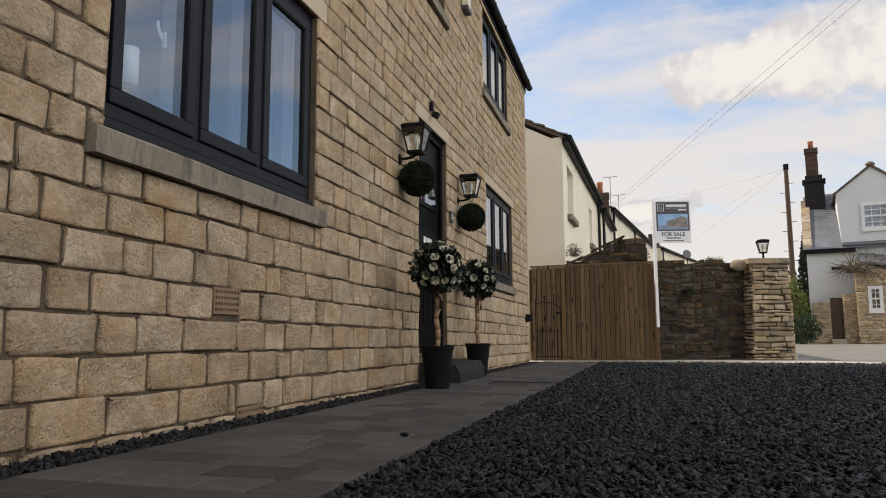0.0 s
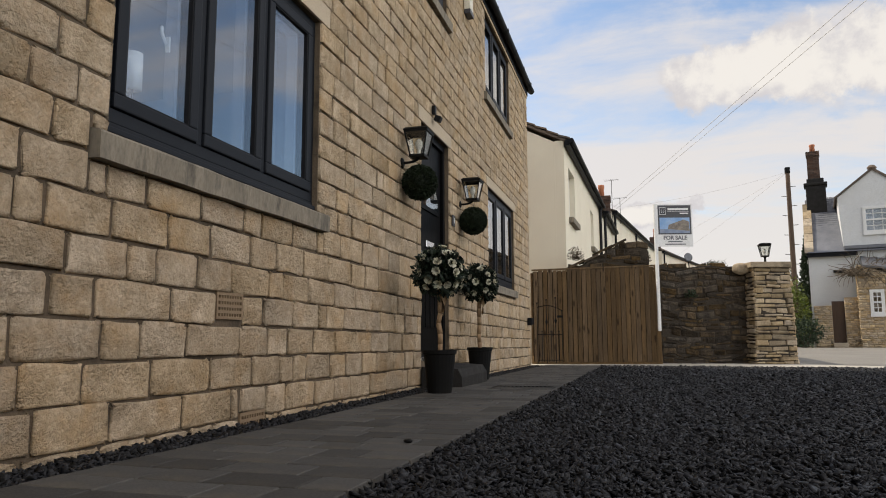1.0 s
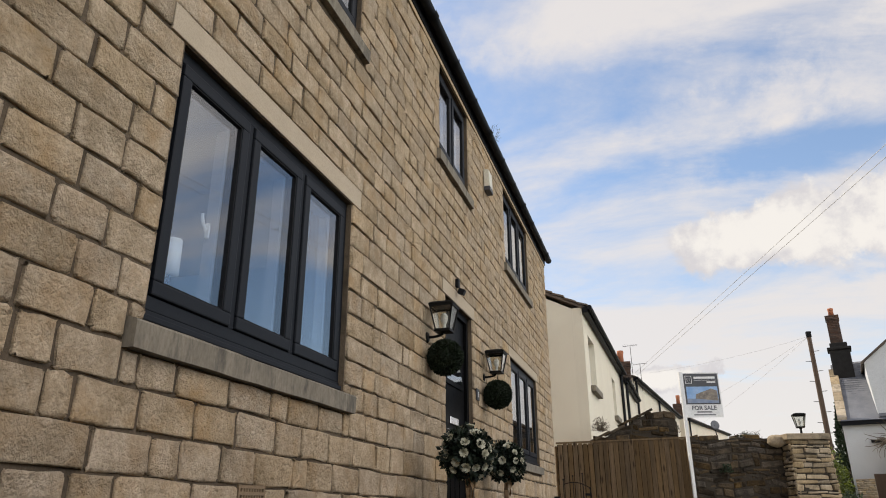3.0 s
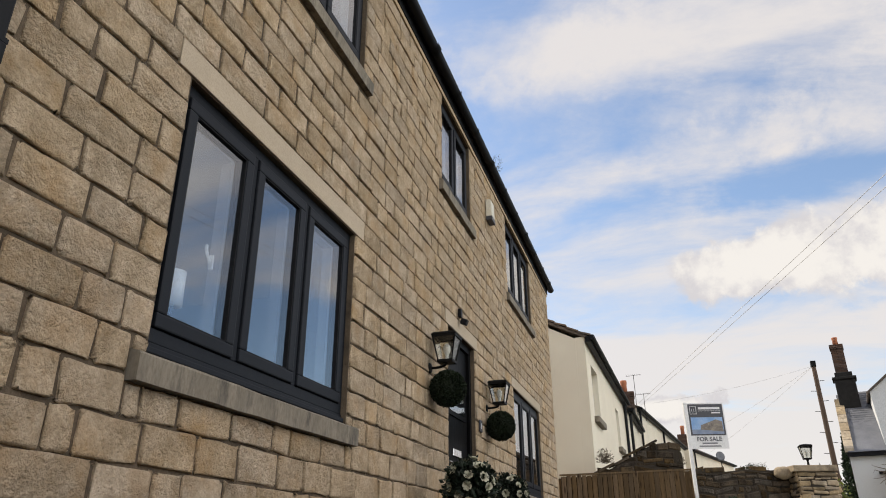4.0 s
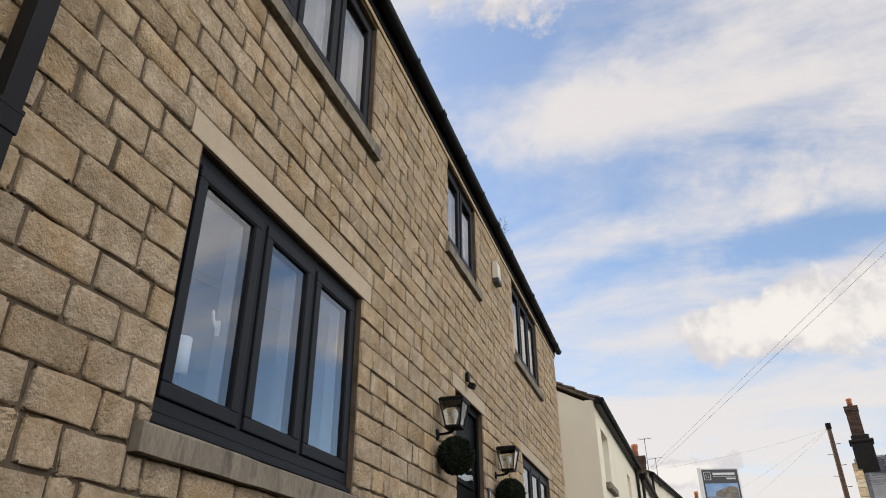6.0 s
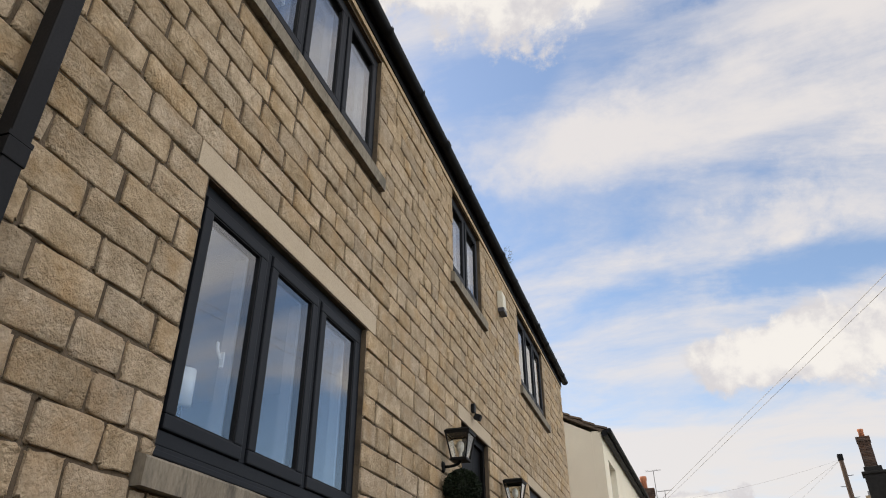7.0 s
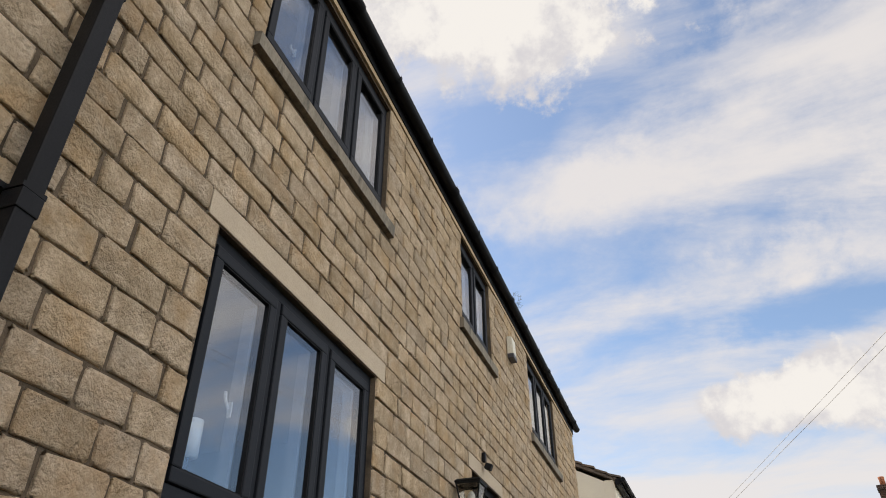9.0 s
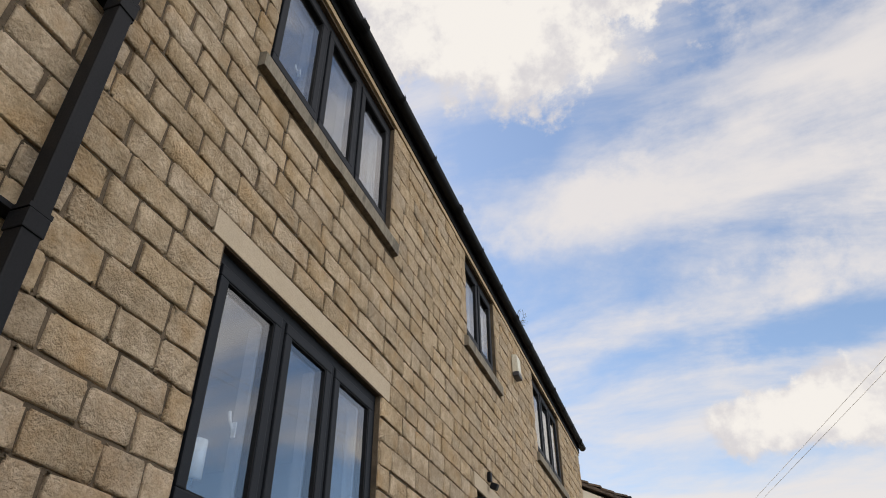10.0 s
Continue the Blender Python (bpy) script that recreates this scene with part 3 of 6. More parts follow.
def gutter():
    g = thing("gutter", "black half-round plastic gutter with union brackets", "gutter", at=(WX + 0.078, 0, 4.86))
    bm = bmesh.new()
    n, r = 10, 0.056
    for y0, y1 in ((YS - 0.1, YE + 0.10),):
        rings = []
        for y in (y0, y1):
            o = [bm.verts.new((r * math.cos(a), y, r * math.sin(a))) for a in (math.pi + math.pi * i / n for i in range(n + 1))]
            inn = [bm.verts.new(((r - 0.004) * math.cos(a), y, (r - 0.004) * math.sin(a))) for a in (math.pi + math.pi * i / n for i in range(n + 1))]
            rings.append(o + inn[::-1])
        m = len(rings[0])
        for i in range(m):
            bm.faces.new((rings[0][i], rings[0][(i + 1) % m], rings[1][(i + 1) % m], rings[1][i]))
    part("channel", bm, M_BLACK, g, smooth=False)
    for k in range(16):
        y = 0.55 + k * 0.76
        w = 0.035 if k % 3 else 0.10
        bm = bmesh.new()
        R = r + 0.007
        rr = []
        for yy in (y - w / 2, y + w / 2):
            rr.append([bm.verts.new((R * math.cos(a), yy, R * math.sin(a) + 0.004)) for a in (math.pi * 0.98 + math.pi * 1.06 * i / n for i in range(n + 1))])
        for i in range(n):
            bm.faces.new((rr[0][i], rr[0][i + 1], rr[1][i + 1], rr[1][i]))
        bmesh.ops.solidify(bm, geom=bm.faces[:], thickness=0.005)
        part("bracket", bm, M_BLACK, g)
    bm = bmesh.new()
    pts = [bm.verts.new((r * 1.06 * math.cos(a), YE + 0.10, r * 1.06 * math.sin(a))) for a in (math.pi + math.pi * i / n for i in range(n + 1))]
    pt2 = [bm.verts.new((r * 1.06 * math.cos(a), YE + 0.13, r * 1.06 * math.sin(a))) for a in (math.pi + math.pi * i / n for i in range(n + 1))]
    bm.faces.new(pts), bm.faces.new(pt2[::-1])
    for i in range(len(pts)):
        bm.faces.new((pts[i], pts[(i + 1) % len(pts)], pt2[(i + 1) % len(pts)], pt2[i]))
    part("stop_end", bm, M_BLACK, g)


gutter()


def downpipe(y=1.085):
    d = thing("downpipe", "square black plastic downpipe clipped to the stone", "downpipe", at=(WX + 0.085, y, 0))
    s = 0.034
    for z0, z1 in ((-0.02, 1.73), (1.74, 2.72), (2.73, 4.81)):
        part("pipe", boxes((-s, s, -s, s, z0, z1), bevel=0.006), M_BLACK, d)
    for z in (1.73, 2.725):
        part("socket", boxes((-s - 0.005, s + 0.005, -s - 0.005, s + 0.005, z - 0.055, z + 0.012), bevel=0.004), M_BLACK, d)
        bm = boxes((-0.09, -0.03, -s - 0.05, s + 0.05, z + 0.016, z + 0.034), (-s - 0.003, s + 0.003, -s - 0.008, s + 0.008, z + 0.014, z + 0.030))
        part("clip", bm, M_BLACK, d)


downpipe()


# ---- windows ----
def window(name, y0, y1, z0, z1, lights):
    w = thing(name, "anthracite casement window with %s lights and a stone sill" % {2: "two", 3: "three"}[lights], "window", "", "structure", at=(WX, (y0 + y1) / 2, z0))
    cy = (y0 + y1) / 2
    hw, hh = (y1 - y0) / 2, z1 - z0
    xf, xb = -0.042, -0.112
    jamb, rail, low = 0.042, 0.055, 0.072
    part("window_frame", ring(xb, xf, -hw, hw, low, hh, jamb, 0.004, rail), M_FRAME, w)
    # plastic sub-sill with a drip nose below the frame
    part("sub_sill", boxes((xb, xf + 0.004, -hw, hw, 0.0, low - 0.001), (xf + 0.0045, xf + 0.022, -hw + 0.002, hw - 0.002, 0.026, 0.050), bevel=0.004), M_FRAME, w)
    cell = (2 * hw - 2 * jamb) / lights
    z_lo, z_hi = low + rail + 0.003, hh - rail - 0.003
    for k in range(lights):
        a, b = -hw + jamb + k * cell, -hw + jamb + (k + 1) * cell
        if k:
            part("mullion", boxes((xb, xf, a - 0.020, a + 0.020, low + rail, hh - rail), bevel=0.003), M_FRAME, w)
        s0, s1 = a + (0.024 if k else 0.004), b - (0.024 if k < lights - 1 else 0.004)
        sash = part("sash", ring(xb + 0.01, xf + 0.012, s0, s1, z_lo, z_hi, 0.058, 0.007), M_FRAME, w)
        p = part("pane", boxes((xf - 0.026, xf - 0.006, s0 + 0.056, s1 - 0.056, z_lo + 0.056, z_hi - 0.056)), M_GLASS, sash)
        p.visible_shadow = False
        part("gasket", ring(xf - 0.0055, xf + 0.006, s0 + 0.0582, s1 - 0.0582, z_lo + 0.0582, z_hi - 0.0582, 0.006), M_BLACK, sash)
        part("inner_lining", ring(xb - 0.06, xb - 0.001, s0 + 0.045, s1 - 0.045, z_lo + 0.043, z_hi - 0.043, 0.02), M_LINING, sash, "pale grey inner reveal seen through the glass")
        if k != 1:
            bm = bmesh.new()
            hy = s1 - 0.072 if k == 0 else s0 + 0.072
            box(bm, xb - 0.050, xb - 0.030, hy - 0.006, hy + 0.004, hh * 0.44, hh * 0.50, 0.002)
            pts = [Vector((xb - 0.045 - 0.03 * math.sin(1.6 * f), hy - 0.004, hh * 0.47 + f * 0.09)) for f in (0.0, 0.25, 0.5, 0.75, 1.0)]
            for p0, p1 in zip(pts, pts[1:]):
                tube(bm, p0, p1, 0.008, n=8)
            part("handle", bm, M_WHITE, sash, "white window handle")
    # stone sill with a sloped top
    bm = bmesh.new()
    ov = 0.085
    prof = [(-0.10, -0.10), (0.038, -0.10), (0.041, -0.006), (0.033, 0.003), (-0.05, 0.022), (-0.10, 0.022)]
    n = 12
    rings = []
    for i in range(n + 1):
        y = -hw - ov + (2 * hw + 2 * ov) * i / n
        rings.append([bm.verts.new((x + (random.uniform(-1, 1) * 0.002 if x > 0 else 0), y, z + (random.uniform(-1, 1) * 0.002 if x > 0 else 0))) for x, z in prof])
    for a, b in zip(rings, rings[1:]):
        for i in range(len(prof)):
            bm.faces.new((a[i], a[(i + 1) % len(prof)], b[(i + 1) % len(prof)], b[i]))
    bm.faces.new(rings[0]), bm.faces.new(rings[-1][::-1])
    part("window_sill", bm, M_SILL, w, "weathered stone sill stained dark along its edges")
    if z1 < 3:
        part("lintel", boxes((-0.14, 0.004, -hw - 0.10, hw + 0.12, hh + 0.004, hh + 0.135), bevel=0.004), M_LINTEL, w, "smooth buff cast-stone lintel")
    return w


for o in OPEN:
    window(*o)


def sill_lamp(y, z):
    """Small lamp on the inner window board."""
    l = thing("table_lamp", "small table lamp with a white shade behind the glass", "lamp", at=(WX - 0.235, y, z))
    bm = bmesh.new()
    lathe(bm, [(0.045, 0.0), (0.045, 0.012), (0.010, 0.03), (0.008, 0.34)], n=16)
    part("stem", bm, M_BLACK, l, smooth=True)
    bm = bmesh.new()
    lathe(bm, [(0.042, 0.33), (0.040, 0.49), (0.036, 0.49), (0.038, 0.335)], n=20)
    part("shade", bm, M_WHITE, l, "white drum shade", smooth=True)


sill_lamp(2.385, 1.092)


def front_door(y0, y1, z0, z1):
    cy, hw, hh = (y0 + y1) / 2, (y1 - y0) / 2, z1 - z0
    d = thing("door_1", "closed black panelled front door with an arched light", "door", "", "structure", at=(WX, cy, z0))
    part("door_frame", ring(-0.135, -0.045, -hw, hw, 0.0, hh, 0.065, 0.004), M_DOOR, d)
    part("threshold", boxes((-0.135, 0.0, -hw, hw, 0.0, 0.035), bevel=0.006), M_CHROME, d, "bright metal threshold strip")
    leaf = part("door_leaf", boxes((-0.12, -0.075, -hw + 0.066, hw - 0.066, 0.04, hh - 0.066), bevel=0.003), M_DOOR, d)
    W = hw - 0.066
    bm = bmesh.new()
    for k in range(4):
        a = -W + 0.10 + k * (2 * W - 0.20) / 4
        box(bm, -0.074, -0.062, a + 0.012, a + (2 * W - 0.20) / 4 - 0.012, 0.30, 0.98, 0.004)
    part("lower_panel", bm, M_DOOR, leaf)
    # arched light in a raised moulding
    for name, r, x0, x1, mat in (("arch_mould", 0.30, -0.074, -0.058, M_DOOR), ("arch_glass", 0.25, -0.072, -0.054, M_GLASS)):
        bm = bmesh.new()
        pts = [(r * math.cos(a), r * math.sin(a) * 1.05) for a in (math.pi * i / 16 for i in range(17))]
        f = [bm.verts.new((x1, y, 1.40 + z + (0 if r > 0.27 else 0.04))) for y, z in pts]
        b = [bm.verts.new((x0, y, 1.40 + z + (0 if r > 0.27 else 0.04))) for y, z in pts]
        bm.faces.new(f), bm.faces.new(b[::-1])
        for i in range(len(f)):
            bm.faces.new((f[i], f[(i + 1) % len(f)], b[(i + 1) % len(f)], b[i]))
        part(name, bm, mat, leaf)
    part("letter_plate", boxes((-0.074, -0.058, -0.13, 0.13, 1.05, 1.115), bevel=0.004), M_CHROME, leaf, "chrome letter plate")
    bm = bmesh.new()
    tube(bm, (-0.074, -W + 0.05, 0.98), (-0.04, -W + 0.05, 0.98), 0.012)
    tube(bm, (-0.04, -W + 0.05, 0.98), (-0.04, -W + 0.17, 0.98), 0.010)
    part("door_handle", bm, M_CHROME, leaf)
    part("lintel", boxes((-0.14, 0.004, -hw - 0.09, hw + 0.10, hh + 0.004, hh + 0.135), bevel=0.004), M_LINTEL, d, "smooth buff cast-stone lintel")


front_door(*DOOR)

# ---- things on the house front ----
def lantern(bm_parent, z0, body_r=0.095, h=0.20, wall=True):
    """Tapered four-sided lantern: frame bars, glass, cap; its base at the parent's origin plus z0."""
    r0, r1 = body_r * 0.60, body_r
    bm = bmesh.new()
    for sx in (-1, 1):
        for sy in (-1, 1):
            tube(bm, (sx * r0, sy * r0, z0), (sx * r1, sy * r1, z0 + h), 0.006, n=6)
    box(bm, -r0 - 0.008, r0 + 0.008, -r0 - 0.008, r0 + 0.008, z0 - 0.014, z0 + 0.008, 0.003)
    for s in (-1, 1):
        box(bm, -r1, r1, s * r1 - 0.006, s * r1 + 0.006, z0 + h - 0.012, z0 + h)
        box(bm, s * r1 - 0.006, s * r1 + 0.006, -r1, r1, z0 + h - 0.012, z0 + h)
    part("lantern_frame", bm, M_IRON, bm_parent)
    for s, axis in ((-1, 0), (1, 0), (-1, 1), (1, 1)):
        bm = bmesh.new()
        q = []
        for zz, r in ((z0 + 0.01, r0 - 0.002), (z0 + h - 0.012, r1 - 0.004)):
            for t in (-1, 1):
                for o in (0, 0.003):
                    q.append(bm.verts.new((s * (r - o), t * (r - 0.004), zz) if axis == 0 else (t * (r - 0.004), s * (r - o), zz)))
        for f in ((0, 2, 6, 4), (1, 5, 7, 3), (0, 4, 5, 1), (2, 3, 7, 6), (0, 1, 3, 2), (4, 6, 7, 5)):
            bm.faces.new([q[i] for i in f])
        p = part("pane", bm, M_CLEAR, bm_parent)
        p.visible_shadow = False
    bm = bmesh.new()
    lathe(bm, [(r1 * 1.52, z0 + h), (r1 * 1.55, z0 + h + 0.012), (r1 * 1.30, z0 + h + 0.028), (r1 * 0.5, z0 + h + 0.042), (r1 * 0.2, z0 + h + 0.046)], n=4, m=Matrix.Rotation(radians(45), 4, "Z"))
    part("cap", bm, M_IRON, bm_parent)
    bm = bmesh.new()
    lathe(bm, [(0.012, z0 + 0.008), (0.014, z0 + 0.05), (0.030, z0 + 0.085), (0.030, z0 + 0.12), (0.012, z0 + 0.145)], n=12)
    part("bulb", bm, M_WHITE, bm_parent, "unlit white bulb")


def wall_lantern(y, z):
    l = thing("wall_lantern", "black metal coach lantern with clear panes on a wall arm", "lantern", "lanterns beside the front door", at=(WX + 0.145, y, z))
    lantern(l, 0.0)
    bm = bmesh.new()
    lathe(bm, [(0.030, 0), (0.046, 0.006), (0.036, 0.018), (0.018, 0.024)], n=16, m=Matrix.Translation((-0.152, 0, -0.045)) @ Matrix.Rotation(radians(90), 4, "Y"))
    part("wall_plate", bm, M_IRON, l)
    bm = bmesh.new()
    pts = [(-0.135, 0, -0.045), (-0.09, 0, -0.046), (-0.04, 0, -0.038), (-0.008, 0, -0.022), (0, 0, -0.01)]
    for a, b in zip(pts, pts[1:]):
        tube(bm, a, b, 0.011)
    part("arm", bm, M_IRON, l)
    return l


def topiary_ball(y, z, r, seed):
    b = thing("topiary_ball", "dark green artificial boxwood ball hanging from a lantern", "topiary", "boxwood balls under the lanterns", at=(WX + 0.150, y, z))
    g = random.Random(seed)

    def where(k):
        d = Vector((k.gauss(0, 1), k.gauss(0, 1), k.gauss(0, 1))).normalized()
        lump = 1 + 0.035 * noise.noise(d * 4.0)
        return d * r * lump * k.uniform(0.86, 0.985), d

    j = leaf_cloud(6500, where, 0.017, g, 0.75)
    raw("foliage", j.verts, j.faces, M_LEAF, b)
    bm = bmesh.new()
    bmesh.ops.create_icosphere(bm, subdivisions=3, radius=r * 0.9)
    part("core", bm, M_LEAF, b)
    bm = bmesh.new()
    top = 1.795 - z
    n = max(3, int((top - r) / 0.018))
    for i in range(n):
        a, c = r + (top - r) * i / n, r + (top - r) * (i + 1.25) / n
        tube(bm, (0.003 * (i % 2), 0, a), (0, 0.003 * (i % 2), min(c, top)), 0.0022, n=5)
    part("chain", bm, M_IRON, b)


for y, zb, seed in ((5.26, 1.822, 1), (7.195, 1.826, 2)):
    wall_lantern(y, zb)
topiary_ball(5.27, 1.605, 0.141, 3)
topiary_ball(7.19, 1.592, 0.147, 4)


def rose_tree(x, y, seed, tub_h, tub_r, crown_z, crown_r, trunk_r, lab):
    g = random.Random(seed)
    z0 = ground_z(y)
    tub = thing("planter", "tall square matt black tapered planter on the paving", "planter", "planters beside the front door", at=(x, y, z0))
    bm = bmesh.new()
    prof = [(tub_r * 0.76, 0.0), (tub_r * 1.03, tub_h * 0.9), (tub_r * 1.10, tub_h * 0.91), (tub_r * 1.12, tub_h), (tub_r * 1.02, tub_h), (tub_r * 0.98, tub_h * 0.93)]
    lathe(bm, prof, n=24)
    part("tub", bm, M_TUB, tub, smooth=False)
    t = thing("rose_tree", lab, "plant", "standard rose trees beside the front door", at=(x, y, z0 + tub_h * 0.9))
    cz = crown_z - z0 - tub_h * 0.9
    bm = bmesh.new()
    pts = [Vector((g.uniform(-1, 1) * 0.008, g.uniform(-1, 1) * 0.008, cz * k / 8)) for k in range(9)]
    for a, b in zip(pts, pts[1:]):
        tube(bm, a, b, trunk_r * g.uniform(0.96, 1.05), n=10)
    part("trunk", bm, M_TRUNK, t, smooth=True)

    def where(k):
        d = Vector((k.gauss(0, 1), k.gauss(0, 1), k.gauss(0, 0.95))).normalized()
        lump = 1 + 0.16 * noise.noise(d * 2.3 + Vector((seed, 0, 0)))
        return Vector((0, 0, cz)) + d * crown_r * lump * k.uniform(0.45, 1.0), d

    j = leaf_cloud(3400, where, 0.042, g, 0.6)
    raw("foliage", j.verts, j.faces, M_ROSELEAF, t)
    # roses: nested rings of cupped petals
    def rose(pos, way, s):
        q = Joined()
        rot = way.to_track_quat("Z", "Y")
        for ringk, (cnt, rad, tilt, ln) in enumerate(((4, 0.15, 0.12, 0.72), (6, 0.35, 0.38, 0.80), (7, 0.58, 0.62, 0.86), (8, 0.80, 0.95, 0.90))):
            for i in range(cnt):
                a = 2 * math.pi * (i + 0.37 * ringk) / cnt + g.uniform(-0.15, 0.15)
                o = Vector((math.cos(a), math.sin(a), 0))
                side = Vector((-math.sin(a), math.cos(a), 0))
                up = Vector((0, 0, 1))
                w = 2.2 * (rad + 0.25) / cnt * 2.4
                base = o * rad * 0.35
                mid = o * (rad * 0.35 + ln * 0.55 * math.sin(tilt) * 0.8) + up * ln * 0.6 * math.cos(tilt * 0.7)
                tip = o * (rad * 0.35 + ln * math.sin(tilt) * 0.85) + up * ln * (0.95 * math.cos(tilt * 0.9))
                vs = [base - side * w * 0.15, base + side * w * 0.15, mid + side * w * 0.5, tip + side * w * 0.28 + o * 0.06, tip - side * w * 0.28 + o * 0.06, mid - side * w * 0.5]
                q.add([tuple(pos + rot @ (v * s)) for v in vs], [(0, 1, 2, 5), (5, 2, 3, 4)])
        return q

    count = 0
    tries = 0
    spots = []
    while count < 40 and tries < 600:
        tries += 1
        d = Vector((g.gauss(0, 1), g.gauss(0, 1), g.gauss(0.25, 0.8))).normalized()
        if any((d - e).length < 0.38 for e in spots):
            continue
        spots.append(d)
        lump = 1 + 0.16 * noise.noise(d * 2.3 + Vector((seed, 0, 0)))
        q = rose(Vector((0, 0, cz)) + d * crown_r * lump * 0.93, d, g.uniform(0.031, 0.040))
        raw("rose", q.verts, q.faces, M_ROSE, t, smooth=True, label="open cream rose bloom")
        count += 1
    # burlap bow round the stem
    bm = bmesh.new()
    top = cz - crown_r * 0.72
    for s in (-1, 1):
        rows = []
        for k in range(7):
            f = k / 6
            c = Vector((0.035 + 0.012 * math.sin(4 * f + s), s * (0.012 + 0.022 * f), top - f * crown_r * 1.05))
            wv = Vector((0.012 * math.sin(6 * f), 0.024 + 0.006 * math.sin(5 * f + seed), 0))
            rows.append((bm.verts.new(c - wv), bm.verts.new(c + wv)))
        for a, b in zip(rows, rows[1:]):
            bm.faces.new((a[0], a[1], b[1], b[0]))
    bmesh.ops.solidify(bm, geom=bm.faces[:], thickness=0.004)
    lathe(bm, [(trunk_r * 1.2, top - 0.03), (trunk_r * 2.0, top - 0.012), (trunk_r * 2.3, top + 0.015), (trunk_r * 1.5, top + 0.05)], n=12)
    part("bow", bm, M_BURLAP, t, "brown burlap bow", smooth=True)


rose_tree(-1.455, 5.06, 5, 0.33, 0.117, 0.845, 0.185, 0.019, "standard rose tree with many cream roses in a black planter")
rose_tree(-1.60, 7.10, 6, 0.34, 0.120, 0.905, 0.190, 0.022, "standard rose tree with cream blooms beside the stone step")


def door_step():
    s = thing("door_step", "dark concrete door step with a worn sloped nose", "step", at=(WX + 0.02, 6.2, ground_z(6.2)))
    bm = bmesh.new()
    prof = [(0.0, -0.06), (0.36, -0.06), (0.355, 0.10), (0.32, 0.17), (0.0, 0.185)]
    n = 9
    rings = []
    for i in range(n + 1):
        y = -0.47 + 1.0 * i / n
        rings.append([bm.verts.new((x + random.uniform(-1, 1) * 0.004 * (x > 0.1), y, z + random.uniform(-1, 1) * 0.003 * (z > 0))) for x, z in prof])
    for a, b in zip(rings, rings[1:]):
        for i in range(len(prof)):
            bm.faces.new((a[i], a[(i + 1) % len(prof)], b[(i + 1) % len(prof)], b[i]))
    bm.faces.new(rings[0]), bm.faces.new(rings[-1][::-1])
    part("block", bm, M_STEP, s)


door_step()


def alarm_box():
    a = thing("alarm_box", "aged white alarm sounder box under the eaves", "alarm", at=(WX + 0.004, 7.52, 4.10))
    bm = bmesh.new()
    prof = [(0.0, 0.0), (0.055, 0.01), (0.075, 0.06), (0.065, 0.27), (0.0, 0.28)]
    u = [bm.verts.new((x, -0.09, z)) for x, z in prof]
    v = [bm.verts.new((x, 0.09, z)) for x, z in prof]
    bm.faces.new(u), bm.faces.new(v[::-1])
    for i in range(5):
        bm.faces.new((u[i], u[(i + 1) % 5], v[(i + 1) % 5], v[i]))
    bmesh.ops.bevel(bm, geom=bm.edges[:], offset=0.008, segments=2, affect="EDGES")
    part("cover", bm, M_CREAM_BOX, a)
    part("base_band", boxes((0.002, 0.080, -0.092, 0.092, -0.012, 0.045), bevel=0.008), M_SIGN_DARK, a, "dark lower band")


alarm_box()


def security_light():
    s = thing("security_sensor", "small black wall sensor with a tilted head above the door", "sensor", at=(WX + 0.004, 6.13, 2.44))
    part("body", boxes((0.0, 0.035, -0.028, 0.028, 0.02, 0.105), bevel=0.008), M_BLACK, s)
    bm = bmesh.new()
    box(bm, 0.03, 0.095, -0.03, 0.03, -0.03, 0.025, 0.008, Matrix.Rotation(radians(22), 4, "Y"))
    part("head", bm, M_BLACK, s)


security_light()


def number_plate():
    p = thing("house_plate", "small dark slate house plate with a pale bar", "plaque", at=(WX + 0.010, 6.86, 1.50))
    part("plate", boxes((0.0, 0.012, -0.05, 0.05, -0.01, 0.105), bevel=0.003), M_SIGN_DARK, p)
    part("mark", boxes((0.013, 0.015, -0.010, 0.010, 0.022, 0.075)), M_SIGN_WHITE, p, "plain pale bar")


number_plate()


def tap_box():
    b = thing("outside_socket", "black weatherproof socket box on the stone corner", "socket", at=(WX + 0.008, 11.90, 0.52))
    part("box", boxes((0.0, 0.075, -0.07, 0.07, 0.0, 0.13), bevel=0.010), M_BLACK, b)
    part("lid", boxes((0.0755, 0.09, -0.072, 0.072, 0.02, 0.128), bevel=0.006), M_BLACK, b)


tap_box()


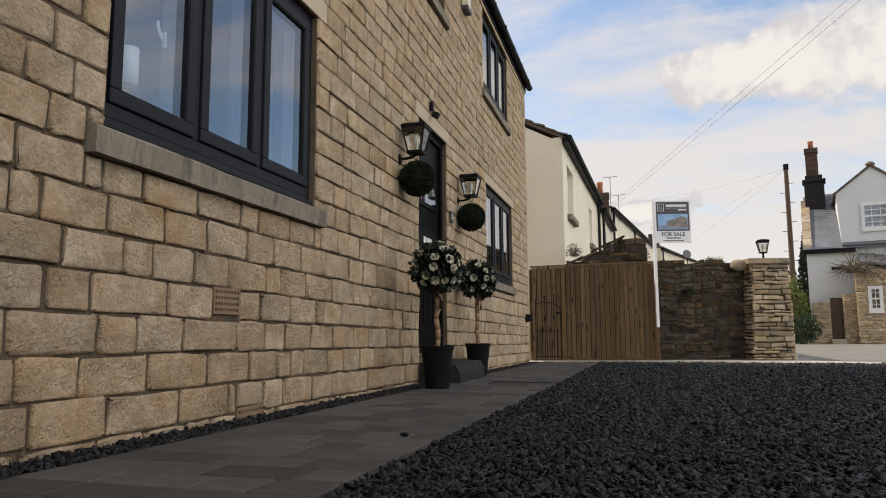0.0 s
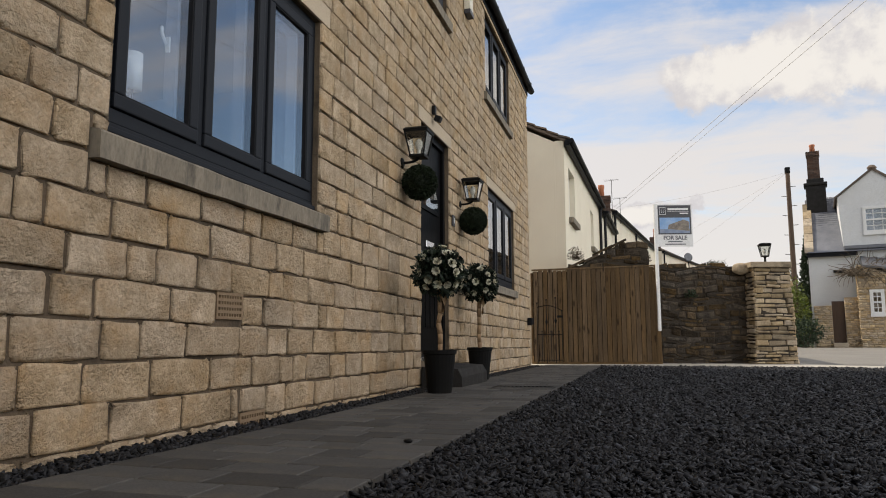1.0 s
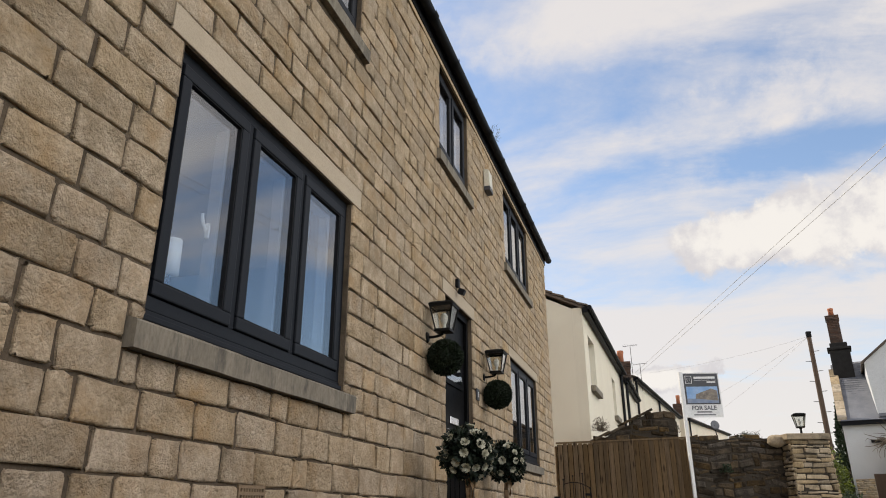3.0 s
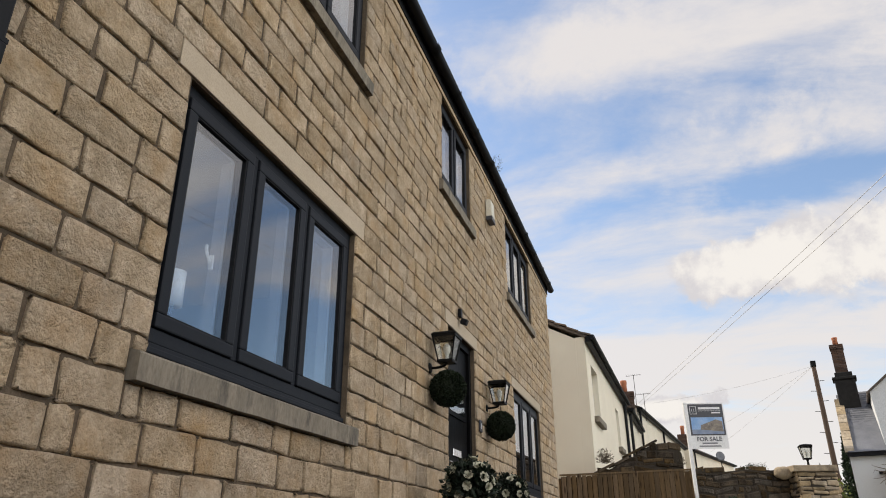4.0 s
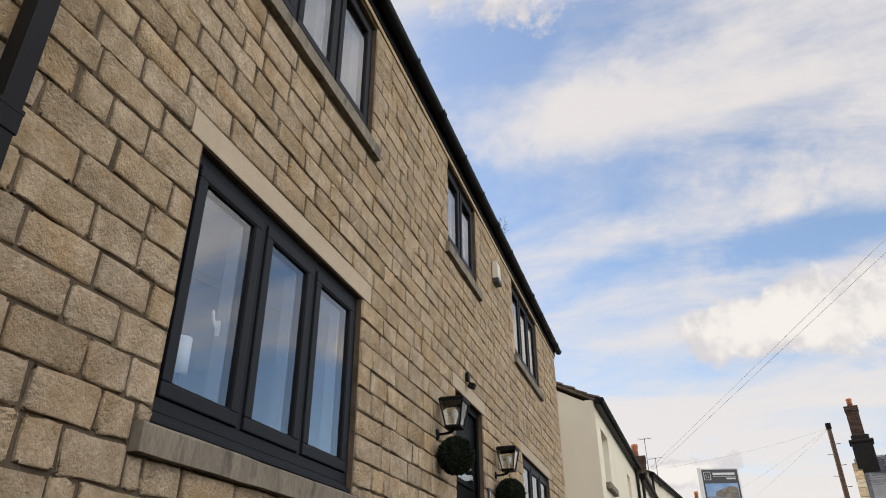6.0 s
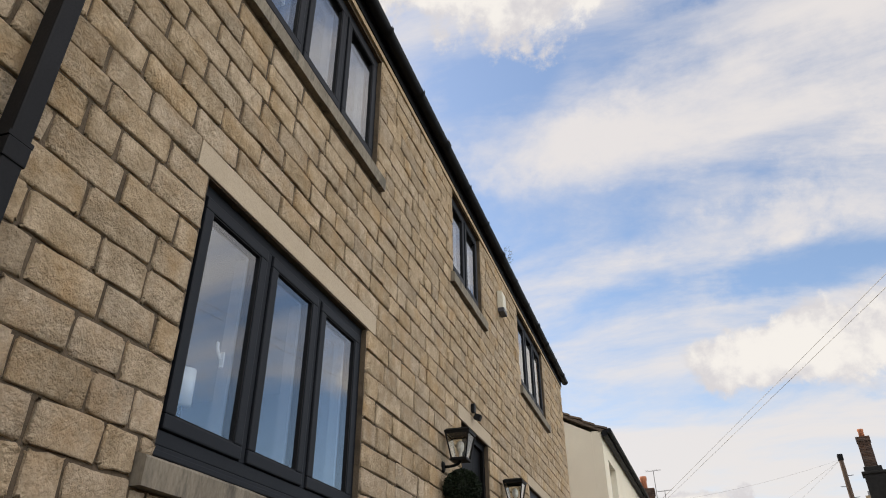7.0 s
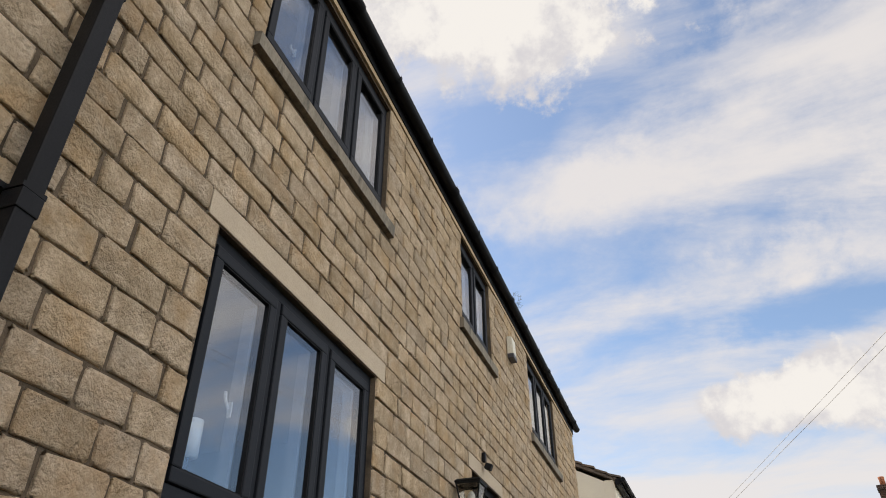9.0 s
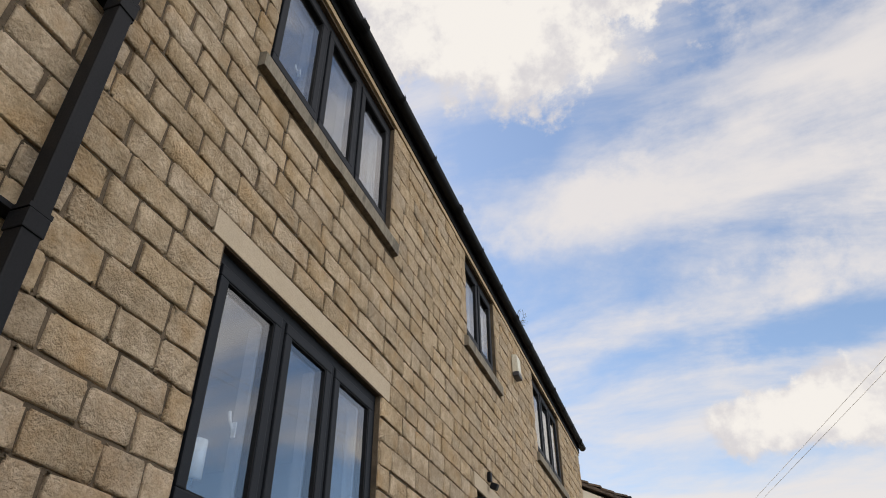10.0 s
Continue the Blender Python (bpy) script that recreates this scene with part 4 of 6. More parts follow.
def air_brick(y0, y1, z0, z1, rows):
    a = thing("air_brick", "buff terracotta air brick with rows of slots", "air brick", "air bricks low in the wall", at=(WX, (y0 + y1) / 2, z0))
    hw, h = (y1 - y0) / 2 - 0.006, z1 - z0 - 0.01
    part("back", boxes((-0.03, -0.014, -hw, hw, 0.005, h)), M_BLACK, a)
    bm = bmesh.new()
    cols = 9
    cw = 2 * (hw - 0.012) / cols
    rh = (h - 0.02) / rows
    box(bm, -0.013, 0.002, -hw, -hw + 0.012, 0.005, h)
    box(bm, -0.013, 0.002, hw - 0.012, hw, 0.005, h)
    for r in range(rows + 1):
        zc = 0.012 + r * rh
        box(bm, -0.013, 0.002, -hw + 0.012, hw - 0.012, max(zc - rh * 0.24, 0.005), min(zc + rh * 0.24, h))
    for r in range(rows):
        zc = 0.012 + r * rh
        for c in range(1, cols):
            y = -hw + 0.012 + c * cw
            box(bm, -0.013, 0.0015, y - cw * 0.22, y + cw * 0.22, zc + rh * 0.24, zc + rh * 0.76)
    part("grille", bm, M_TERRA, a)


for b, n in ((( 2.71, 2.935, 0.440, 0.580), 4), ((2.93, 3.165, -0.075, 0.018), 2), ((4.92, 5.14, -0.12, -0.02), 3)):
    air_brick(*b, n)


def drain():
    z = ground_z(5.8)
    d = thing("drain_grate", "dark cast iron drain grating set in the path", "drain", at=(-0.95, 5.80, z + 0.012))
    part("drain_frame", boxes((-0.26, 0.26, -0.17, -0.15, -0.03, 0.004), (-0.26, 0.26, 0.15, 0.17, -0.03, 0.004), (-0.26, -0.24, -0.15, 0.15, -0.03, 0.004), (0.24, 0.26, -0.15, 0.15, -0.03, 0.004)), M_IRON, d)
    for k in range(14):
        x = -0.225 + k * 0.0345
        part("bar", boxes((x - 0.007, x + 0.007, -0.15, 0.15, -0.02, 0.002)), M_IRON, d)


drain()


def gutter_weed():
    g = random.Random(9)
    w = thing("gutter_weed", "sparse dry weed growing out of the gutter", "weed", at=(WX + 0.085, 7.62, 4.86))
    bm = bmesh.new()
    j = Joined()
    for k in range(7):
        p = Vector((g.uniform(-0.03, 0.03), g.uniform(-0.10, 0.10), -0.03))
        way = Vector((g.uniform(0.0, 0.7), g.uniform(-0.5, 0.9), 1)).normalized()
        for s in range(5):
            q = p + way * g.uniform(0.03, 0.06)
            tube(bm, p, q, 0.0016, n=4)
            if s > 1:
                for _ in range(3):
                    e = q + Vector((g.uniform(-1, 1), g.uniform(-1, 1), g.uniform(-0.2, 1))) * 0.03
                    tube(bm, q, e, 0.001, n=3)
                    j.add([tuple(e), tuple(e + Vector((0.006, 0.004, 0.004))), tuple(e + Vector((0, 0.008, 0.010)))], [(0, 1, 2)])
            p, way = q, (way + Vector((g.uniform(-0.3, 0.4), g.uniform(-0.3, 0.4), g.uniform(-0.3, 0.2)))).normalized()
    part("stems", bm, M_TWIG, w)
    raw("leaves", j.verts, j.faces, M_HEDGE, w)


gutter_weed()


def loose_stone(x, y, r, seed):
    t = thing("loose_stone", "single dark slate chip lying on the paving", "stone", at=(x, y, ground_z(y) + 0.012))
    bm = bmesh.new()
    bmesh.ops.create_icosphere(bm, subdivisions=2, radius=r, matrix=Matrix.Translation((0, 0, r * 0.45)) @ Matrix.Diagonal((1.2, 0.9, 0.5, 1)))
    for v in bm.verts:
        v.co += v.normal * r * 0.25 * noise.noise(v.co * 40 + Vector((seed, 0, 0)))
    part("chip", bm, M_IRON, t)


loose_stone(-0.843, 2.488, 0.015, 3)

# ---- fence, gate, rubble wall, pillar ----
FA, FB = Vector((-1.93, 13.35, 0)), Vector((0.42, 14.00, 0))


def fence():
    along = (FB - FA).normalized()
    ang = math.atan2(along.y, along.x)
    f = thing("fence", "tall close-board timber fence, brown and weathered, knots showing", "fence", at=(FA.x, FA.y, ground_z(13.6)))
    f.rotation_euler = (0, 0, ang)
    L = (FB - FA).length
    n = 26
    pitch = L / n
    g = random.Random(21)
    for k in range(n):
        x = k * pitch
        hh = 1.78 + 0.09 * (x / L) + g.uniform(-0.006, 0.006)
        bm = bmesh.new()
        # feather-edge: thin at one side, thick at the other, lapping its neighbour
        tw = g.uniform(-0.004, 0.004)
        pr = [(x + 0.009, -0.012), (x + pitch - 0.008, -0.046 + tw), (x + pitch - 0.008, -0.004), (x + 0.009, -0.004)]
        a = [bm.verts.new((px, py, 0.035)) for px, py in pr]
        b = [bm.verts.new((px + g.uniform(-0.002, 0.002), py, hh)) for px, py in pr]
        bm.faces.new(a[::-1]), bm.faces.new(b)
        for i in range(4):
            bm.faces.new((a[i], a[(i + 1) % 4], b[(i + 1) % 4], b[i]))
        part("board", bm, M_FENCE, f)
    # added dark sheet: paints shade into the gaps between the boards
    part("backing", boxes((0, L, -0.003, 0.0, 0.04, 1.77)), M_GAP_SHADE, f)
    part("gravel_board", boxes((-0.02, L + 0.02, 0.0, 0.03, -0.05, 0.15), bevel=0.004), M_FENCE, f)
    bm = bmesh.new()
    vs = [(-0.02, -0.035, 1.785), (L + 0.02, -0.035, 1.875), (L + 0.02, 0.035, 1.875), (-0.02, 0.035, 1.785)]
    lo = [bm.verts.new(v) for v in vs]
    hi = [bm.verts.new((x, y, z + 0.03)) for x, y, z in vs]
    bm.faces.new(lo[::-1]), bm.faces.new(hi)
    for i in range(4):
        bm.faces.new((lo[i], lo[(i + 1) % 4], hi[(i + 1) % 4], hi[i]))
    part("capping", bm, M_FENCE, f)
    for z in (0.35, 1.0, 1.6):
        part("rail", boxes((0, L, 0.0, 0.05, z, z + 0.08)), M_FENCE, f)
    for x in (0.02, L / 2, L - 0.02):
        part("post", boxes((x - 0.05, x + 0.05, 0.05, 0.15, -0.1, 1.75)), M_FENCE, f)


fence()


def iron_gate():
    g = thing("iron_gate", "small black wrought iron gate standing against the fence", "gate", at=(-1.79, 12.85, ground_z(12.9)))
    g.rotation_euler = (0, 0, radians(16))
    w = 0.46
    bars = [(0.0, 1.12), (0.17, 1.18), (0.34, 1.22), (w, 0.98)]
    for x, h in bars:
        bm = bmesh.new()
        tube(bm, (x, 0, 0.02), (x, 0, h), 0.008, n=8)
        bmesh.ops.create_uvsphere(bm, u_segments=8, v_segments=6, radius=0.016, matrix=Matrix.Translation((x, 0, h + 0.008)))
        part("bar", bm, M_IRON, g)
    for x in (0.085, 0.255, 0.40):
        bm = bmesh.new()
        tube(bm, (x, 0, 0.08), (x, 0, 0.60), 0.006, n=8)
        bmesh.ops.create_uvsphere(bm, u_segments=8, v_segments=6, radius=0.014, matrix=Matrix.Translation((x, 0, 0.605)))
        part("dog_bar", bm, M_IRON, g)
    for z, b in ((0.08, 0.0), (0.55, 0.0), (1.05, 0.06)):
        bm = bmesh.new()
        pts = [Vector((w * k / 8, 0, z + b * math.sin(math.pi * k / 8) - (0.06 * (k / 8) if z > 1 else 0))) for k in range(9)]
        for p, q in zip(pts, pts[1:]):
            tube(bm, p, q, 0.008, n=6)
        part("rail", bm, M_IRON, g)
    for x, z in ((0.17, 0.78), (0.34, 0.80)):
        bm = bmesh.new()
        lathe(bm, [(0.006, -0.06), (0.024, -0.01), (0.024, 0.01), (0.006, 0.06)], n=6, m=Matrix.Translation((x, 0, z)))
        part("basket", bm, M_IRON, g)
    bm = bmesh.new()
    box(bm, 0.37, w + 0.02, -0.02, 0.02, 0.86, 0.90, 0.004)
    part("latch", bm, M_IRON, g)


iron_gate()


def rubble_face(u0, u1, v0, v1, place, rng, row=(0.05, 0.13), width=(0.12, 0.38), bulge=0.02, top=None, tilt=0.04, wave=0.0):
    """Random rubble: uneven courses, stones of many sizes. Yields verts and faces, stone by stone."""
    v = v0
    while v < v1 - 0.02:
        h = rng.uniform(*row)
        if v1 - v - h < 0.04:
            h = v1 - v
        u = u0
        while u < u1 - 0.02:
            w = rng.uniform(*width) * (0.8 + h * 3)
            if u1 - u - w < 0.08:
                w = u1 - u
            if top is None or v + h * 0.6 < top(u + w / 2):
                dz, lo_cut, hi_cut = rng.uniform(-0.012, 0.012), rng.uniform(0.0, 0.012), rng.uniform(0.0, 0.012)
                tip, uc = rng.gauss(0, tilt), u + w / 2
                proud = rng.uniform(-0.012, 0.022)
                yield stone_piece(u + 0.007, u + w - 0.007, v + 0.003 + lo_cut * (v > v0), v + h - 0.003 - hi_cut + dz,
                                  lambda a, b, d: place(a, b + (tip * (a - uc) + wave * math.sin(4.3 * a + 2.1 * b) + wave * 0.6 * math.sin(11 * a - 3 * b)) * (b > v0 + 0.05), d + proud), rng, bulge=rng.uniform(0.3, 1.3) * bulge, nick=0.014, back=0.06, nu=4)
            u += w
        v += h


def rubble_box(name, label, category, origin, ang, length, depth, height, seed, mat, top=None, near_parts=True, row=(0.05, 0.13), width=(0.12, 0.38), batter=0.0, kind="", tilt=0.04, wave=0.0):
    """A free-standing piece of rubble walling with stones on all four sides."""
    r = random.Random(seed)
    t = thing(name, label, category, "", kind, at=origin)
    t.rotation_euler = (0, 0, ang)
    bm = bmesh.new()
    if top is None:
        vs = box(bm, 0.010, length - 0.010, 0.010, depth - 0.010, -0.2, height)
        for v in vs:
            if v.co.z > 0:
                v.co.x += batter if v.co.x < length / 2 else -batter
    else:
        n = 14
        a, b = [], []
        for i in range(n + 1):
            u = length * i / n
            a.append((bm.verts.new((u, 0.002, -0.2)), bm.verts.new((u, 0.002, top(u) - 0.02))))
            b.append((bm.verts.new((u, depth - 0.012, -0.2)), bm.verts.new((u, depth - 0.012, top(u) - 0.02))))
        for i in range(n):
            bm.faces.new((a[i][0], a[i + 1][0], a[i + 1][1], a[i][1]))
            bm.faces.new((b[i][0], b[i][1], b[i + 1][1], b[i + 1][0]))
            bm.faces.new((a[i][1], a[i + 1][1], b[i + 1][1], b[i][1]))
        bm.faces.new((a[0][0], a[0][1], b[0][1], b[0][0]))
        bm.faces.new((a[n][0], b[n][0], b[n][1], a[n][1]))
    part("core", bm, M_RUBBLE_BED, t)
    H = max(top(length * i / 20) for i in range(21)) if top else height
    lean = lambda z: batter * max(z, 0) / H
    faces = [("front", length, lambda u, v, d: (u + (lean(v) * (1 - 2 * u / length)), -d, v)),
             ("left", depth, lambda u, v, d: (-d + lean(v), depth - u, v)),
             ("right", depth, lambda u, v, d: (length + d - lean(v), u, v)),
             ("rear", length, lambda u, v, d: (length - u, depth + d, v))]
    rest = Joined()
    for nm, L, place in faces:
        tp = None
        if top:
            tp = top if nm == "front" else (lambda u: top(length - u)) if nm == "rear" else (lambda u, e=(0 if nm == "left" else length): top(e))
        for v, f in rubble_face(0.0, L, 0.0, H, place, r, row, width, top=tp, tilt=tilt, wave=wave):
            if near_parts and nm in ("front", "left"):
                raw("stone", v, f, mat, t)
            else:
                rest.add(v, f)
    if rest.verts:
        raw("stone_courses", rest.verts, rest.faces, M_RUBBLE_FAR, t, smooth=True, kind="stuff")
    return t, H


gz = ground_z(15)
wall_ang = math.atan2(0.5, 1.75)
garden_wall, _ = rubble_box("garden_wall", "old dark rubble stone wall, uneven courses", "wall", (0.47, 14.45, gz), wall_ang, 1.95, 0.40, 1.96, 31, M_RUBBLE_DARK,
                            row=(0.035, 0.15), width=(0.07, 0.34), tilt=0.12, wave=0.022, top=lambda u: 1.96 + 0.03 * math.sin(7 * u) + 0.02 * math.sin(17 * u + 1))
pillar, _ = rubble_box("gate_pillar", "sunlit square rubble gate pillar with a flat cap stone", "pillar", (2.17, 14.55, gz), radians(15), 0.82, 0.75, 1.86, 32, M_RUBBLE, batter=0.055, row=(0.05, 0.13), width=(0.12, 0.46))
bm = bmesh.new()
box(bm, -0.02, 0.78, -0.06, 0.80, 1.865, 1.975, 0.02)
part("cap_stone", bm, M_RUBBLE, pillar, "flat dark weathered cap stone")
bm = bmesh.new()
bmesh.ops.create_icosphere(bm, subdivisions=3, radius=0.16, matrix=Matrix.Translation((-0.08, 0.25, 1.86)) @ Matrix.Diagonal((1.1, 1.0, 0.75, 1)))
for v in bm.verts:
    v.co += v.normal * 0.03 * noise.noise(v.co * 7)
part("coping_stone", bm, M_RUBBLE, pillar, "rounded coping stone", smooth=True)


def wall_plants(name, base, count, spread, size, mat, label, seed, rise=0.12):
    g = random.Random(seed)
    t = thing(name, label, "plant", at=base)

    def where(k):
        d = Vector((k.gauss(0, 1), k.gauss(0, 1), abs(k.gauss(0, 1)))).normalized()
        return Vector((d.x * spread[0], d.y * spread[1], d.z * rise)) * k.uniform(0.2, 1), (d + Vector((0, 0, 0.6))).normalized()

    j = leaf_cloud(count, where, size, g, 0.9)
    raw("foliage", j.verts, j.faces, mat, t)
    bm = bmesh.new()
    for _ in range(12):
        tube(bm, (g.uniform(-1, 1) * spread[0] * 0.3, 0, -0.02), (g.uniform(-1, 1) * spread[0], g.uniform(-1, 1) * spread[1], g.uniform(0.3, 1) * rise), 0.003, n=4)
    part("stems", bm, M_TWIG, t)


wall_plants("wall_plant", (1.55, 14.98, gz + 1.97), 240, (0.25, 0.12), 0.026, M_CONIFER, "scrubby dark plants rooted on the rubble wall", 41)
wall_plants("dry_weed", (1.05, 14.55, gz + 1.30), 220, (0.12, 0.06), 0.04, M_CONIFER, "dark tuft of weed in the wall face", 42, 0.16)


def pillar_lamp():
    l = thing("pillar_lantern", "black metal lantern on a short stem on the gate pillar", "lantern", at=(2.50, 14.90, gz + 1.977))
    bm = bmesh.new()
    lathe(bm, [(0.05, 0.0), (0.05, 0.012), (0.022, 0.03), (0.018, 0.10), (0.03, 0.115), (0.03, 0.125)], n=14)
    part("stem", bm, M_IRON, l)
    lantern(l, 0.14, 0.105, 0.22)


pillar_lamp()


def junction_box():
    b = thing("cable_box", "small grey plastic cable box on the pillar foot", "box", at=(2.145, 15.1, gz + 0.42))
    b.rotation_euler = (0, 0, radians(15))
    part("body", boxes((-0.04, 0.04, -0.05, 0.05, 0, 0.12), bevel=0.01), M_CREAM_BOX, b)


junction_box()


# ---- estate sign ----
def sale_sign():
    s = thing("sale_sign", "white for-sale board with a house photo on a tall post", "sign", at=(0.40, 13.70, ground_z(13.7) + 0.02))
    s.rotation_euler = (0, 0, radians(14))
    part("post", boxes((-0.028, 0.028, -0.028, 0.028, 0.60, 3.03), bevel=0.003), M_SIGN_WHITE, s, "white painted timber post")
    bx0, bx1, bz0, bz1 = 0.03, 0.70, 2.20, 3.02
    board = part("board", boxes((bx0, bx1, -0.006, 0.004, bz0, bz1)), M_SIGN_WHITE, s)

    def panel(nm, x0, x1, z0, z1, mat, lift, lab=""):
        part(nm, boxes((bx0 + x0, bx0 + x1, -0.006 - lift, -0.0062 - lift + 0.0015, bz0 + z0, bz0 + z1)), mat, board, lab)

    W = bx1 - bx0
    panel("header", 0.02, W - 0.02, 0.235, 0.80, M_SIGN_DARK, 0.002, "charcoal header panel")
    for a in ((0.05, 0.057, 0.62, 0.76), (0.163, 0.17, 0.62, 0.76), (0.057, 0.163, 0.62, 0.627), (0.057, 0.163, 0.753, 0.76), (0.085, 0.09, 0.66, 0.72), (0.09, 0.105, 0.66, 0.665), (0.125, 0.13, 0.66, 0.72), (0.13, 0.145, 0.66, 0.665)):
        panel("emblem_line", *a, M_SIGN_WHITE, 0.004)
    panel("word_bar", 0.21, 0.60, 0.705, 0.745, M_SIGN_WHITE, 0.004)
    panel("rule", 0.21, 0.61, 0.675, 0.680, M_SIGN_WHITE, 0.004)
    panel("word_bar", 0.44, 0.60, 0.63, 0.655, M_SIGN_WHITE, 0.004)
    panel("photo_sky", 0.05, W - 0.05, 0.26, 0.56, M_SIGN_SKY, 0.004, "blue sky of a printed photo")
    panel("photo_ground", 0.05, W - 0.05, 0.261, 0.34, M_SIGN_GROUND, 0.006, "bluish forecourt of a printed photo")
    bm = bmesh.new()
    pts = [(0.20, 0.34), (W - 0.06, 0.30), (W - 0.06, 0.48), (0.50, 0.52), (0.22, 0.42)]
    f = [bm.verts.new((bx0 + x, -0.0145, bz0 + z)) for x, z in pts]
    b = [bm.verts.new((bx0 + x, -0.013, bz0 + z)) for x, z in pts]
    bm.faces.new(f), bm.faces.new(b[::-1])
    for i in range(5):
        bm.faces.new((f[i], f[(i + 1) % 5], b[(i + 1) % 5], b[i]))
    part("photo_house", bm, M_SIGN_HOUSE, board, "printed stone house")
    cu = bpy.data.curves.new("lettering", "FONT")
    cu.body, cu.size, cu.align_x, cu.extrude, cu.offset = "FOR SALE", 0.105, "CENTER", 0.001, 0.0035
    tx = new("lettering", cu)
    tx.data.materials.append(M_GREY_INK)
    tx.parent = s
    tx.location, tx.rotation_euler = ((bx0 + bx1) / 2, -0.010, bz0 + 0.135), (radians(90), 0, 0)
    panel("contact_bar", 0.20, 0.47, 0.085, 0.108, M_GREY_INK, 0.002)
    panel("contact_bar", 0.14, 0.53, 0.035, 0.056, M_GREY_INK, 0.002)


sale_sign()

# ---- neighbouring houses ----
def gable_roof(bm, x0, x1, y0, y1, z, rise, over=0.15, thick=0.07, mid=None):
    """Two roof slopes with the ridge along y."""
    xm = (x0 + x1) / 2 if mid is None else mid
    for ex in (x0 - over, x1 + over):
        drop = rise * over / abs(xm - (x0 if ex < xm else x1))
        prof = [(ex, z - drop), (xm, z + rise), (xm, z + rise + thick), (ex, z - drop + thick)]
        a = [bm.verts.new((x, y0 - over * 0.2, zz)) for x, zz in prof]
        b = [bm.verts.new((x, y1 + over * 0.6, zz)) for x, zz in prof]
        bm.faces.new(a), bm.faces.new(b[::-1])
        for i in range(4):
            bm.faces.new((a[i], b[i], b[(i + 1) % 4], a[(i + 1) % 4]))


def house_body(bm, x0, x1, y0, y1, z0, z, rise):
    xm = (x0 + x1) / 2
    prof = [(x0, z0), (x1, z0), (x1, z), (xm, z + rise), (x0, z)]
    a = [bm.verts.new((x, y0, zz)) for x, zz in prof]
    b = [bm.verts.new((x, y1, zz)) for x, zz in prof]
    bm.faces.new(a), bm.faces.new(b[::-1])
    for i in range(5):
        bm.faces.new((a[i], b[i], b[(i + 1) % 5], a[(i + 1) % 5]))


def far_window(parent, x, y0, y1, z0, z1, bars=1):
    w = thing("window", "white sash window in a plain reveal", "window")
    w.parent = parent
    del w["category"]
    del w["label"]
    x -= 0.17
    part("pane", boxes((x - 0.02, x + 0.005, y0 + 0.01, y1 - 0.01, z0 + 0.01, z1 - 0.01)), M_GLASS, w)
    bm = ring(x - 0.025, x + 0.03, y0 + 0.004, y1 - 0.004, z0 + 0.004, z1 - 0.004, 0.07)
    box(bm, x - 0.02, x + 0.025, y0 + 0.07, y1 - 0.07, (z0 + z1) / 2 - 0.03, (z0 + z1) / 2 + 0.03)
    for k in range(1, bars + 1):
        yy = y0 + (y1 - y0) * k / (bars + 1)
        box(bm, x - 0.02, x + 0.02, yy - 0.02, yy + 0.02, z0 + 0.07, z1 - 0.07)
    part("frame", bm, M_WHITE, w)
    part("sill", boxes((x + 0.035, x + 0.29, y0 - 0.10, y1 + 0.10, z0 - 0.13, z0 + 0.012), bevel=0.012), M_SILL, w, "weathered stone sill")


def cottage(label, origin, turn, width, length, eave, rise, wins, mat, roof_mat, pipes=()):
    h = thing("house", label, "house", "", "", at=origin)
    h.rotation_euler = (0, 0, turn)
    bm = bmesh.new()
    house_body(bm, -width, -0.22, 0, length, -0.3, eave, rise)
    part("wall", bm, mat, h)
    part("front_wall", wall_with_holes(-0.218, 0.0, 0, length, -0.3, eave + 0.02, wins), mat, h)
    bm = bmesh.new()
    gable_roof(bm, -width, 0, 0, length, eave, rise)
    roof = part("roof", bm, roof_mat, h)
    # verge and ridge tiles seen at the gable edge
    j = Joined()
    g = random.Random(int(eave * 100))
    n = int(width / 2 / 0.28)
    for k in range(n):
        x1, x0 = 0.16 - k * 0.28, 0.16 - (k + 1) * 0.28
        s = rise / (width / 2)
        za, zb = eave - x1 * s + 0.06, eave - x0 * s + 0.06
        up = g.uniform(0.02, 0.05)
        j.add([(x0, -0.06, zb), (x1, -0.06, za + up), (x1, 0.3, za + up), (x0, 0.3, zb), (x0, -0.06, zb + 0.045), (x1, -0.06, za + up + 0.045), (x1, 0.3, za + up + 0.045), (x0, 0.3, zb + 0.045)],
              [(0, 1, 5, 4), (4, 5, 6, 7), (1, 2, 6, 5), (0, 4, 7, 3), (3, 7, 6, 2)])
    raw("verge_tiles", j.verts, j.faces, M_TILE, roof)
    bm = bmesh.new()
    tube(bm, (0.20, -0.1, eave - 0.02), (0.20, length + 0.1, eave - 0.02), 0.06, n=8)
    box(bm, 0.03, 0.15, -0.05, length + 0.05, eave - 0.12, eave + 0.02)
    part("gutter", bm, M_BLACK, h)
    for y in pipes:
        bm = bmesh.new()
        tube(bm, (0.08, y, 0), (0.08, y, eave - 0.05), 0.05, n=8)
        part("downpipe", bm, M_BLACK, h)
    for y0, y1, z0, z1 in wins:
        far_window(h, 0.0, y0, y1, z0, z1)
    return h


